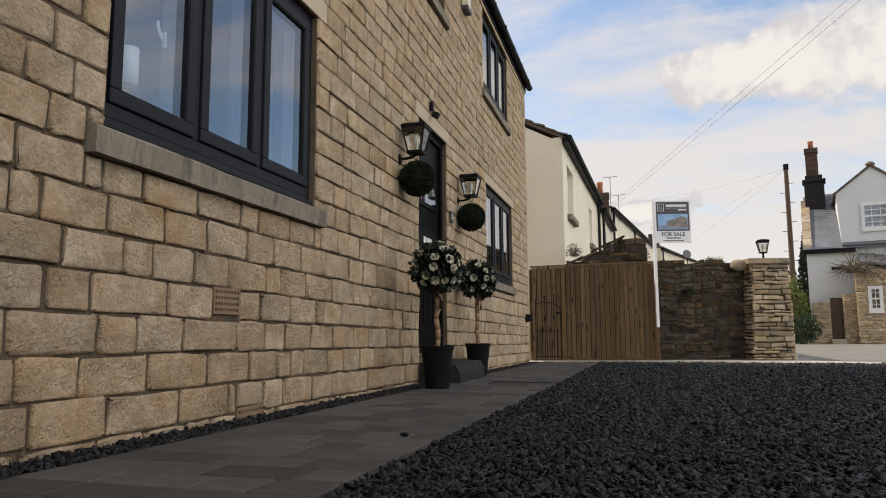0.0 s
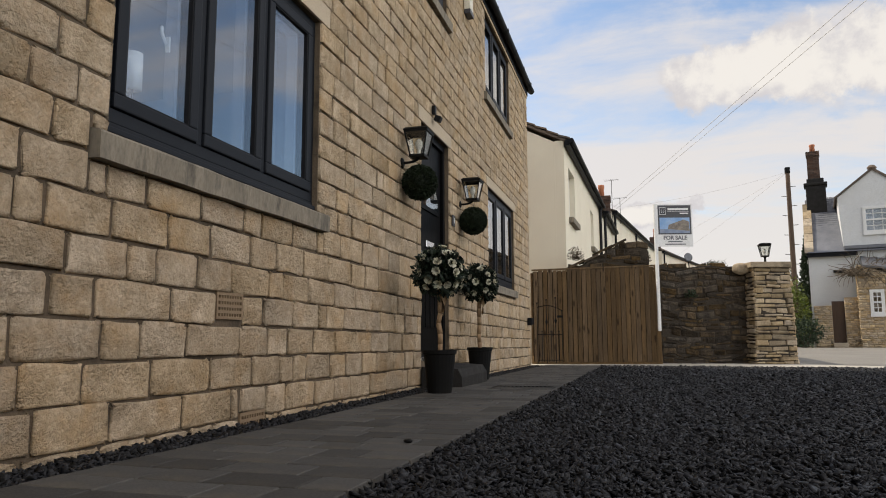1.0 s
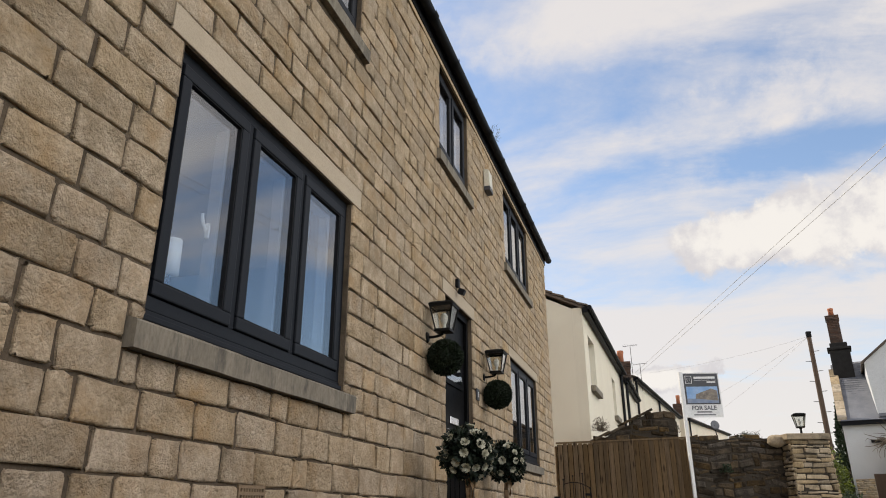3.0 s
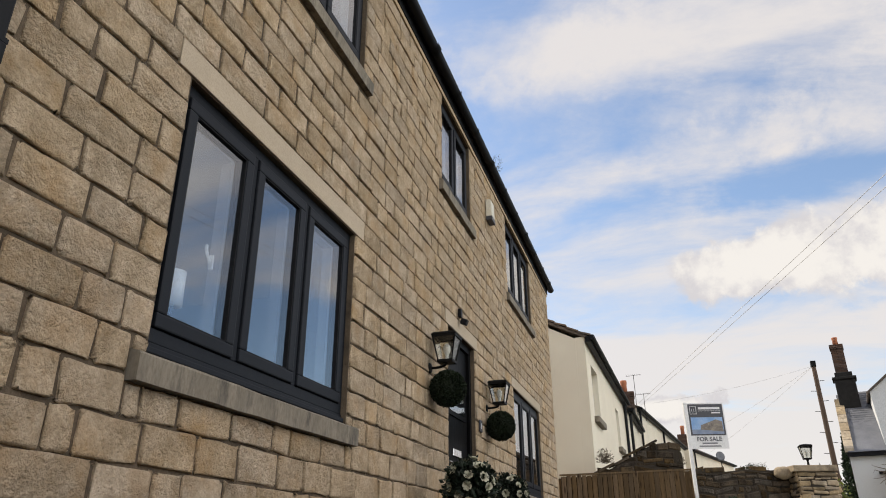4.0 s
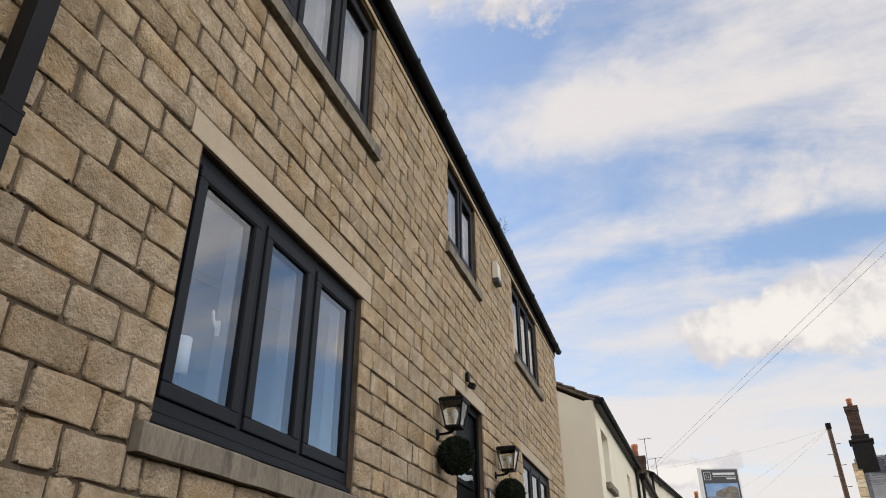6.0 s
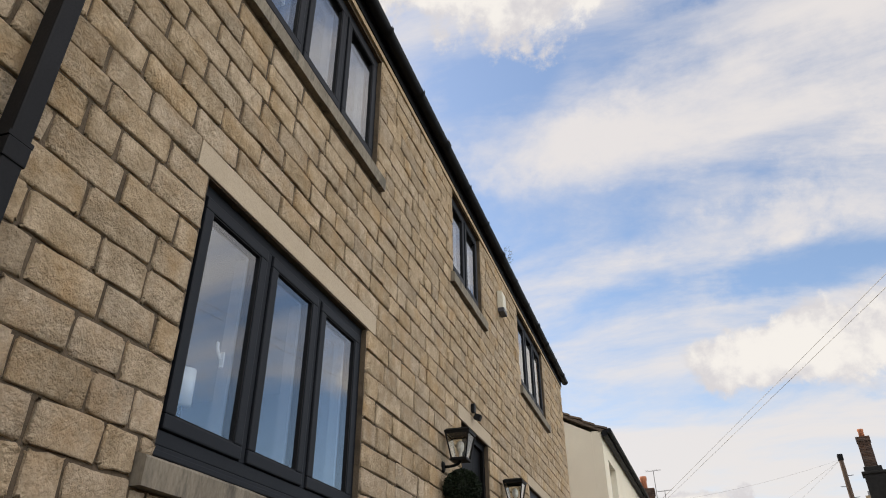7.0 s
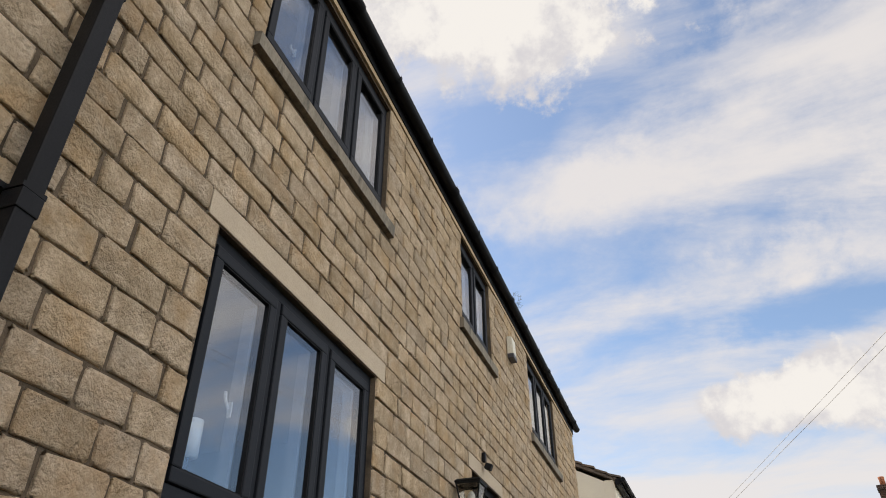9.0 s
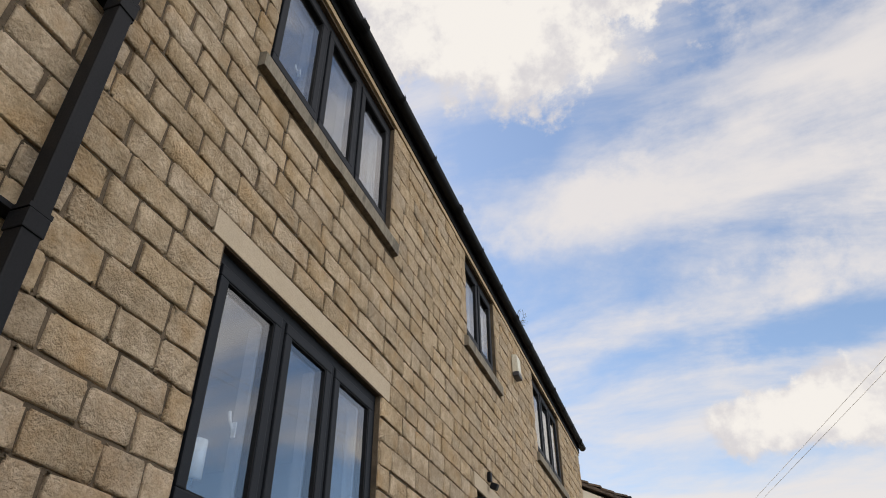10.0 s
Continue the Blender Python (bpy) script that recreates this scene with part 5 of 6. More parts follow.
FG = ground_z(20)
cottage("cream rendered cottage with a dark gutter and rough tiled verge", (-1.55, 16.3, FG), radians(-2.2), 6.2, 9.0, 5.2, 1.55,
        [(0.75, 1.95, 3.45, 4.72), (6.0, 6.9, 3.35, 4.55)], M_CREAM, M_TILE, (8.75,))
cottage("cream rendered cottage further down the row", (-1.10, 25.4, FG), radians(-2.2), 6.0, 5.4, 5.0, 1.5, [(1.6, 2.5, 3.3, 4.4)], M_CREAM, M_TILE, (0.4,))
cottage("pale cottage with black downpipes in the far row", (-0.90, 31.2, FG), radians(-8), 6.0, 15.5, 6.0, 1.6, [(2.0, 3.0, 3.6, 4.8), (8.0, 9.0, 3.6, 4.8)], M_CREAM, M_TILE, (0.3, 6.8))
cottage("pale far cottage at the end of the row", (1.75, 47.4, FG), radians(-16), 6.0, 12.0, 6.0, 1.6, [(2.0, 3.0, 3.6, 4.8), (6.0, 7.0, 3.6, 4.8)], M_CREAM, M_TILE, (0.3,))


def chimney(origin, w, d, h, pots, turn=0.0, mat=None, label="dark brick chimney stack with clay pots"):
    """Brick stack with stepped head and clay pots."""
    c = thing("chimney", label, "chimney", at=origin)
    c.rotation_euler = (0, 0, turn)
    bm = bmesh.new()
    box(bm, -w / 2 + 0.01, w / 2 - 0.01, -d / 2 + 0.01, d / 2 - 0.01, -1.2, h)
    part("core", bm, M_RUBBLE_BED, c)
    j = Joined()
    z = 0.0
    row = 0
    while z < h - 0.03:
        grow = 0.03 if z > h - 0.24 else 0.0
        for side in range(4):
            L = w if side % 2 == 0 else d
            n = max(2, round(L / 0.22))
            off = (row % 2) * 0.5
            for k in range(n):
                a = -L / 2 + (k + off * (k > 0)) * L / n - grow * (k == 0)
                b = -L / 2 + (k + 1 + off * (k < n - 1)) * L / n + grow * (k == n - 1)
                m = Matrix.Rotation(side * math.pi / 2, 4, "Z")
                dd = (d if side % 2 == 0 else w) / 2 + grow
                pts = [m @ Vector((x, -y, zz)) for x, y, zz in ((a + 0.006, dd, z + 0.006), (b - 0.006, dd, z + 0.006), (b - 0.006, dd, z + 0.07), (a + 0.006, dd, z + 0.07),
                                                              (a + 0.006, dd - 0.05, z + 0.006), (b - 0.006, dd - 0.05, z + 0.006), (b - 0.006, dd - 0.05, z + 0.07), (a + 0.006, dd - 0.05, z + 0.07))]
                j.add([tuple(p) for p in pts], [(0, 1, 2, 3), (0, 4, 5, 1), (3, 2, 6, 7), (0, 3, 7, 4), (1, 5, 6, 2)])
        z += 0.076
        row += 1
    raw("bricks", j.verts, j.faces, mat or M_BRICK, c, kind="stuff")
    for x, ph in pots:
        bm = bmesh.new()
        lathe(bm, [(0.13, h), (0.115, h + ph * 0.7), (0.14, h + ph * 0.85), (0.13, h + ph), (0.09, h + ph), (0.09, h + ph * 0.6)], n=14)
        part("pot", bm, M_POT, c, smooth=True)
    return c


chimney((-1.30, 30.3, 5.3), 0.72, 0.55, 0.95, ((-0.17, 0.5), (0.12, 0.55)))
chimney((1.45, 50.5, 6.35), 0.7, 0.6, 0.75, ((0.0, 0.6), (0.22, 0.5)))


def aerial(at, h, seed):
    a = thing("aerial", "thin television aerial on a mast", "aerial", at=at)
    bm = bmesh.new()
    tube(bm, (0, 0, 0), (0, 0, h), 0.011, n=6)
    part("mast", bm, M_IRON, a)
    bm = bmesh.new()
    tube(bm, (-0.30, 0, h - 0.05), (0.30, 0.12, h + 0.02), 0.008, n=5)
    for k in range(7):
        x = -0.28 + k * 0.09
        tube(bm, (x - 0.03, -0.20, h - 0.02), (x + 0.03, 0.24, h), 0.005, n=4)
    part("elements", bm, M_IRON, a)


aerial((-0.86, 30.4, 5.3), 1.75, 1)
aerial((-0.55, 31.8, 5.3), 1.2, 2)
dish = thing("satellite_dish", "small grey satellite dish on the far roof", "dish", at=(3.55, 50.3, 5.6))
bm = bmesh.new()
lathe(bm, [(0.02, 0.0), (0.18, 0.02), (0.30, 0.07), (0.31, 0.08), (0.18, 0.035), (0.02, 0.015)], n=18, m=Matrix.Rotation(radians(80), 4, "X") @ Matrix.Rotation(radians(25), 4, "Y"))
part("reflector", bm, M_SLATE_ROOF, dish, smooth=True)
bm = bmesh.new()
tube(bm, (0, 0, 0), (0.1, 0.1, -1.0), 0.03, n=8)
part("mount", bm, M_IRON, dish)


# ruined rubble gable behind the fence
def ruin_top(u):
    return min(1.98 + 0.60 * u / 1.2, 2.60) + 0.025 * math.sin(13 * u) if u < 1.66 else 2.40


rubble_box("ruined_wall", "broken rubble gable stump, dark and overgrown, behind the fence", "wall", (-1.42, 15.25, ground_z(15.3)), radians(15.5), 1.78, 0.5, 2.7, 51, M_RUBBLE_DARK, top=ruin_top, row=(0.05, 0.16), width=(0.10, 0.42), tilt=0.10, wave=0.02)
for k in range(4):
    bm = bmesh.new()
    m = Matrix.Translation((-1.42, 15.25, ground_z(15.3))) @ Matrix.Rotation(radians(15.5), 4, "Z")
    u = 0.04 + k * 0.31
    box(bm, 0.0, 0.36, -0.06, 0.54, 0.0, 0.05, 0.012, m @ Matrix.Translation((u, 0, ruin_top(u) + 0.01)) @ Matrix.Rotation(-math.atan(0.48), 4, "Y"))
    tagged(part("coping_slab", bm, M_RUBBLE_DARK), "dark weathered coping slab on the ruined gable", "stone", "coping slabs of the ruin")
wall_plants("ivy_tuft", (-1.25, 15.25, ground_z(15) + 2.2), 700, (0.20, 0.12), 0.028, M_TWIG, "dark dry ivy tuft on the ruined wall", 43, 0.30)
wall_plants("ivy_tuft", (0.24, 15.75, ground_z(15) + 2.15), 300, (0.12, 0.10), 0.026, M_TWIG, "dark dry ivy tuft on the ruined wall", 44, 0.2)


# ---- white house across the road ----
def white_house():
    h = thing("house", "old white-rendered house with slate roof above a stone outbuilding", "house", at=(7.66, 34.9, FG))
    h.rotation_euler = (0, 0, radians(-13.0))
    bm = bmesh.new()
    box(bm, 0.03, 9.0, 0.3, 7.0, -0.3, 4.3)
    part("wall", bm, M_PALE, h)
    # slate slope in courses
    j = Joined()
    z0, y0, z1, y1 = 4.27, 0.12, 7.35, 3.6
    rows = 26
    g = random.Random(61)
    for r in range(rows):
        f0, f1 = r / rows, (r + 1.25) / rows
        x = 0.28 - (r % 2) * 0.12
        while x < 4.0:
            w = g.uniform(0.20, 0.28)
            lift = g.uniform(0.0, 0.012)
            a, b = (y0 + (y1 - y0) * f0, z0 + (z1 - z0) * f0 + 0.035 + lift), (y0 + (y1 - y0) * f1, z0 + (z1 - z0) * f1 + 0.018)
            if b[0] < y1 + 0.3:
                j.add([(x + 0.004, a[0], a[1]), (x + w - 0.004, a[0], a[1]), (x + w - 0.004, b[0], b[1]), (x + 0.004, b[0], b[1]), (x + 0.004, a[0], a[1] - 0.025), (x + w - 0.004, a[0], a[1] - 0.025)],
                      [(0, 1, 2, 3), (4, 5, 1, 0)])
            x += w
    bm = bmesh.new()
    for yy, zz in ((0, 0),):
        p = [(0.0, z0 - 0.02), (y1, z1 - 0.02), (7.2, z0 - 0.02)]
        a = [bm.verts.new((0.02, y, z)) for y, z in p]
        b = [bm.verts.new((9.0, y, z)) for y, z in p]
        bm.faces.new(a), bm.faces.new(b[::-1])
        for i in range(3):
            bm.faces.new((a[i], b[i], b[(i + 1) % 3], a[(i + 1) % 3]))
    roof = part("roof", bm, M_SLATE_ROOF, h)
    raw("slates", j.verts, j.faces, M_SLATE_ROOF, roof, kind="stuff")
    # stone verge coping, stone by stone
    for k in range(6):
        f0, f1 = k / 6 * 0.86, (k + 0.93) / 6 * 0.86
        bm = bmesh.new()
        vs = []
        for f in (f0, f1):
            y, z = y0 - 0.05 + (y1 - y0) * f, z0 - 0.02 + (z1 - z0) * f
            for x in (-0.10, 0.27):
                vs += [bm.verts.new((x, y, z + 0.01)), bm.verts.new((x, y, z + 0.17))]
        for q in ((0, 1, 3, 2), (4, 6, 7, 5), (0, 4, 5, 1), (2, 3, 7, 6), (1, 5, 7, 3), (0, 2, 6, 4)):
            bm.faces.new([vs[i] for i in q])
        part("verge_stone", bm, M_RUBBLE, roof)
    part("fascia", boxes((-0.02, 2.0, 0.05, 0.16, 4.06, 4.24), bevel=0.01), M_BLACK, h)
    # gabled bay
    bm = bmesh.new()
    prof = [(1.48, 4.50), (4.25, 4.50), (4.25, 6.75), (2.80, 7.88), (1.37, 6.75)]
    a = [bm.verts.new((x, 0.18, z)) for x, z in prof]
    b = [bm.verts.new((x, 3.8, z)) for x, z in prof]
    bm.faces.new(a), bm.faces.new(b[::-1])
    for i in range(5):
        bm.faces.new((a[i], b[i], b[(i + 1) % 5], a[(i + 1) % 5]))
    part("gable_bay", bm, M_PALE, h, "white rendered gabled bay")
    bm = bmesh.new()
    for xe, ze in ((1.24, 6.66), (4.4, 6.66)):
        p = [(xe, ze), (2.80, 7.88), (2.80, 8.00), (xe, ze + 0.10)]
        a = [bm.verts.new((x, 0.10, z)) for x, z in p]
        b = [bm.verts.new((x, 3.9, z)) for x, z in p]
        bm.faces.new(a), bm.faces.new(b[::-1])
        for i in range(4):
            bm.faces.new((a[i], b[i], b[(i + 1) % 4], a[(i + 1) % 4]))
    lathe(bm, [(0.16, 7.97), (0.20, 8.05), (0.12, 8.15), (0.03, 8.18)], n=8, m=Matrix.Translation((2.80, 0.2, -0.06)))
    part("bay_roof", bm, M_TILE, h)
    bm = boxes((1.5, 4.7, 0.02, 0.17, 4.36, 4.50))
    part("lead_flashing", bm, M_SLATE_ROOF, h)

    def sash(x0, x1, z0, z1, yf, rows, cols):
        w = new("window")
        w.parent = h
        part("pane", boxes((x0, x1, yf - 0.01, yf + 0.02, z0, z1)), M_GLASS, w)
        bm = bmesh.new()
        t = 0.07
        for d in ((x0, x1, z0, z0 + t), (x0, x1, z1 - t, z1), (x0, x0 + t, z0 + t, z1 - t), (x1 - t, x1, z0 + t, z1 - t), (x0 + t, x1 - t, (z0 + z1) / 2 - 0.035, (z0 + z1) / 2 + 0.035)):
            box(bm, d[0], d[1], yf - 0.05, yf + 0.02, d[2], d[3])
        for c in range(1, cols):
            xx = x0 + (x1 - x0) * c / cols
            box(bm, xx - 0.014, xx + 0.014, yf - 0.04, yf + 0.0, z0 + t, z1 - t)
        for r in range(1, rows):
            if r * 2 == rows:
                continue
            zz = z0 + (z1 - z0) * r / rows
            box(bm, x0 + t, x1 - t, yf - 0.039, yf + 0.001, zz - 0.014, zz + 0.014)
        part("frame", bm, M_WHITE, w)
        bm = bmesh.new()
        box(bm, x0 - 0.07, x1 + 0.07, yf - 0.08, yf + 0.02, z0 - 0.14, z0 - 0.002)
        part("sill", bm, M_WHITE, w)
        bm = bmesh.new()
        for d in ((x0 - 0.06, x0 - 0.002, z0, z1 + 0.06), (x1 + 0.002, x1 + 0.06, z0, z1 + 0.06), (x0 - 0.002, x1 + 0.002, z1 + 0.002, z1 + 0.06)):
            box(bm, d[0], d[1], yf - 0.045, yf + 0.02, d[2], d[3])
        part("surround", bm, M_WHITE, w)

    sash(2.36, 3.39, 5.08, 6.18, 0.16, 4, 3)
    part("gutter", boxes((1.0, 1.9, 0.14, 0.29, 3.30, 3.42), bevel=0.03), M_BLACK, h, "short black gutter length")
    # stone yard wall with a doorway
    for nm, x0, x1, zt, sd in (("a", 0.12, 0.83, 1.80, 62), ("b", 1.32, 1.88, 2.15, 63)):
        rr = random.Random(sd)
        core = part("yard_wall", boxes((x0 + 0.01, x1 - 0.01, -0.58, -0.2, -0.3, zt)), M_PALE_BED, h)
        j = Joined()
        for v, f in rubble_face(x0, x1, 0.0, zt, lambda u, v, d: (u, -0.59 - d, v), rr, (0.06, 0.13), (0.09, 0.26), tilt=0.08, wave=0.015):
            j.add(v, f)
        raw("stone_face", j.verts, j.faces, M_RUBBLE_FAR, core, smooth=True, kind="stuff")
    door = part("yard_door", boxes((0.83, 1.32, -0.35, -0.28, 0.15, 2.00)), M_POLE, h, "plain dark brown yard door")
    for k in range(5):
        part("board", boxes((0.84 + k * 0.096, 0.925 + k * 0.096, -0.365, -0.352, 0.17, 1.98)), M_POLE, door)
    part("door_step", boxes((0.80, 1.36, -0.95, -0.55, -0.1, 0.17), bevel=0.02), M_LINTEL, h)
    # stone outbuilding with a slate lean-to roof
    rr = random.Random(64)
    out_b = bmesh.new()
    prof = [(1.87, -0.3), (8.0, -0.3), (8.0, 2.6), (4.0, 2.75), (1.87, 3.55)]
    a = [out_b.verts.new((x, -0.98, z)) for x, z in prof]
    b = [out_b.verts.new((x, 0.29, z)) for x, z in prof]
    out_b.faces.new(a), out_b.faces.new(b[::-1])
    for i in range(5):
        out_b.faces.new((a[i], b[i], b[(i + 1) % 5], a[(i + 1) % 5]))
    ob = part("outbuilding", out_b, M_PALE_BED, h)
    j = Joined()
    slope = lambda u: 3.55 - 0.8 * (u - 1.87) / 2.13
    for v, f in rubble_face(1.87, 4.6, 0.0, 3.6, lambda u, v, d: (u, -0.99 - d, v), rr, (0.06, 0.14), (0.09, 0.28), top=slope):
        c = [sum(p[i] for p in v) / len(v) for i in range(3)]
        if not (2.26 < c[0] < 2.82 and 1.32 < c[2] < 2.48):
            j.add(v, f)
    for v, f in rubble_face(0.0, 1.25, 0.0, 3.5, lambda u, v, d: (1.86 - d, 0.29 - u, v), rr, (0.06, 0.14), (0.09, 0.28)):
        j.add(v, f)
    raw("stone_face", j.verts, j.faces, M_RUBBLE_FAR, ob, smooth=True, kind="stuff")
    sash(2.33, 2.75, 1.42, 2.38, -0.97, 4, 2)
    bm = bmesh.new()
    pr = [(2.1, 3.42), (8.0, 2.62), (8.0, 2.72), (2.1, 3.52)]
    a = [bm.verts.new((x, -1.05, z)) for x, z in pr]
    b = [bm.verts.new((x, 0.29, z + 0.5)) for x, z in pr]
    bm.faces.new(a), bm.faces.new(b[::-1])
    for i in range(4):
        bm.faces.new((a[i], b[i], b[(i + 1) % 4], a[(i + 1) % 4]))
    part("lean_to_roof", bm, M_SLATE_ROOF, h)
    # rendered chimney base
    part("chimney_base", boxes((0.10, 0.98, 2.6, 3.5, 5.9, 7.88), (0.02, 1.06, 2.52, 3.58, 7.885, 8.02), (0.16, 0.92, 2.66, 3.44, 8.02, 8.25), bevel=0.04), M_STEP, h, "grey rendered chimney base")


white_house()
chimney((8.84, 37.77, 7.98), 0.55, 0.55, 1.42, ((0.0, 0.42),), radians(-13.5))


def twigs(at, size, seed):
    g = random.Random(seed)
    t = thing("bare_creeper", "tangle of bare brown creeper stems on the wall top", "plant", at=at)
    t.rotation_euler = (0, 0, radians(15.6))
    bm = bmesh.new()
    for _ in range(130):
        p = Vector((g.uniform(-0.3, 1) * size, g.uniform(-0.3, 0.3), 0))
        w = Vector((g.uniform(-1, 1), g.uniform(-0.6, 0.2), g.uniform(0.1, 1))).normalized()
        for s in range(6):
            q = p + w * g.uniform(0.12, 0.28)
            tube(bm, p, q, 0.020 - s * 0.0022, n=4)
            p, w = q, (w + Vector((g.uniform(-0.6, 0.6), g.uniform(-0.4, 0.4), g.uniform(-0.8, 0.2)))).normalized()
    part("stems", bm, M_TWIG, t)


twigs((9.35, 33.6, FG + 3.05), 1.5, 71)


# ---- telegraph pole and wires ----
def telegraph_pole():
    p = thing("telegraph_pole", "tall brown creosoted telegraph pole with climbing steps", "pole", at=(7.12, 35.2, FG))
    bm = bmesh.new()
    tube(bm, (0, 0, -0.2), (0.0, 0, 8.35), 0.135, 0.095, n=14)
    part("shaft", bm, M_POLE, p)
    for k in range(12):
        z = 2.4 + k * 0.46
        s = 1 if k % 2 else -1
        bm = bmesh.new()
        x = 0.0
        tube(bm, (x, 0, z), (x + s * 0.32, 0, z + 0.02), 0.014, n=5)
        part("step_iron", bm, M_IRON, p)
    part("cap", boxes((-0.105, 0.105, -0.105, 0.105, 8.12, 8.40), bevel=0.02), M_IRON, p)


telegraph_pole()


def wire(pts, r, label):
    c = bpy.data.curves.new("wire", "CURVE")
    c.dimensions, c.bevel_depth, c.bevel_resolution = "3D", r, 1
    s = c.splines.new("POLY")
    a, b = Vector(pts[0]), Vector(pts[1])
    n = 24
    s.points.add(n)
    sag = pts[2]
    for i in range(n + 1):
        q = a.lerp(b, i / n)
        s.points[i].co = (q.x, q.y, q.z - sag * 4 * (i / n) * (1 - i / n), 1)
    c.materials.append(M_CABLE)
    return tagged(new("overhead_wire", c), label, "wire", "overhead wires")


wire(((-0.77, 30.46, 5.85), (11.85, -8.2, 8.55), 0.0), 0.0062, "thin grey overhead wire slung across the yard")
wire(((-0.70, 30.30, 5.72), (12.18, -8.2, 8.48), 0.0), 0.0062, "thin grey overhead wire slung across the yard")
for q in ((-0.2, 31.5, 6.0), (1.6, 48.0, 6.2), (3.0, 52.0, 6.0)):
    wire(((7.12, 35.2, 7.95), q, 0.15), 0.0055, "thin grey wire from the pole to a roof")


# ---- hedge and trees by the road ----
def bush(name, at, size, count, leaf, mat, label, seed, category="bush"):
    g = random.Random(seed)
    t = thing(name, label, category, at=at)

    def where(k):
        d = Vector((k.gauss(0, 1), k.gauss(0, 1), k.gauss(0, 1))).normalized()
        lump = 1 + 0.30 * noise.noise(d * 2.2 + Vector((seed, 1, 2))) + 0.15 * noise.noise(d * 6 + Vector((seed, 1, 2)))
        f = k.uniform(0.5, 1.0)
        return Vector((d.x * size[0] * lump * f, d.y * size[1] * lump * f, max(size[2] * (1 + d.z * lump * f), 0.02))), d

    j = leaf_cloud(count, where, leaf, g, 0.7)
    raw("crown", j.verts, j.faces, mat, t)
    bm = bmesh.new()
    for k in range(7):
        e = Vector((g.uniform(-0.6, 0.6) * size[0], g.uniform(-0.6, 0.6) * size[1], size[2] * g.uniform(0.9, 1.6)))
        tube(bm, (g.uniform(-0.1, 0.1), g.uniform(-0.1, 0.1), -0.1), e, 0.05, 0.012, n=6)
    part("trunk", bm, M_TWIG, t)


bush("hedge", (6.75, 34.2, FG), (0.75, 0.6, 1.45), 2600, 0.12, M_HEDGE, "bright green shrub beside the road in the sun", 81, "hedge")
bush("bush", (6.9, 32.9, FG), (0.75, 0.6, 0.62), 1800, 0.10, M_CONIFER, "dark green low shrub at the road edge", 82)
bush("bush", (7.6, 40.0, FG), (1.4, 1.0, 2.0), 2200, 0.20, M_CONIFER, "dull green shrub behind the pole", 83)


def conifer(at, h, r, seed):
    g = random.Random(seed)
    t = thing("conifer", "dark narrow conifer beside the white house", "tree", at=at)
    bm = bmesh.new()
    tube(bm, (0, 0, 0), (0, 0, h * 0.95), 0.14, 0.02, n=8)
    part("trunk", bm, M_POLE, t)

    def where(k):
        z = k.uniform(0.03, 1.0)
        a = k.uniform(0, 2 * math.pi)
        rr = r * (1 - z) ** 0.7 * (0.75 + 0.35 * noise.noise(Vector((a, z * 9, seed)))) * k.uniform(0.4, 1)
        d = Vector((math.cos(a), math.sin(a), 0.5)).normalized()
        return Vector((math.cos(a) * rr, math.sin(a) * rr, z * h)), d

    j = leaf_cloud(4200, where, 0.16, g, 1.0)
    raw("crown", j.verts, j.faces, M_CONIFER, t)


conifer((8.35, 37.8, FG), 5.4, 0.95, 91)
conifer((7.6, 39.5, FG), 3.3, 0.9, 92)
cottage("distant house with an orange tiled roof", (9.8, 52.0, FG), radians(10), 5.0, 6.0, 3.0, 2.0, [], M_PALE, M_POT)


def far_wood():
    """Low far tree line that closes the view along the horizon."""
    j = Joined()
    k = random.Random(96)
    for i in range(9000):
        a = k.uniform(0, 2 * math.pi)
        d = k.uniform(120, 150)
        top = 3.2 + 2.2 * noise.noise(Vector((math.cos(a) * 6, math.sin(a) * 6, 0))) + 1.2 * noise.noise(Vector((math.cos(a) * 25, math.sin(a) * 25, 3)))
        z = FG + k.uniform(0, max(top, 1.0))
        p = Vector((math.cos(a) * d, math.sin(a) * d + 20, z))
        s = k.uniform(0.8, 1.6)
        u = Vector((k.gauss(0, 1), k.gauss(0, 1), k.gauss(0, 1))).normalized() * s
        v = u.cross(Vector((k.gauss(0, 1), k.gauss(0, 1), k.gauss(0, 1)))).normalized() * s
        j.add([tuple(p - u), tuple(p - v * 0.6), tuple(p + u), tuple(p + v * 0.6)], [(0, 1, 2, 3)])
    return tagged(raw("far_wood", j.verts, j.faces, M_CONIFER), "dark far tree line along the horizon", "trees", "", "stuff")


far_wood()

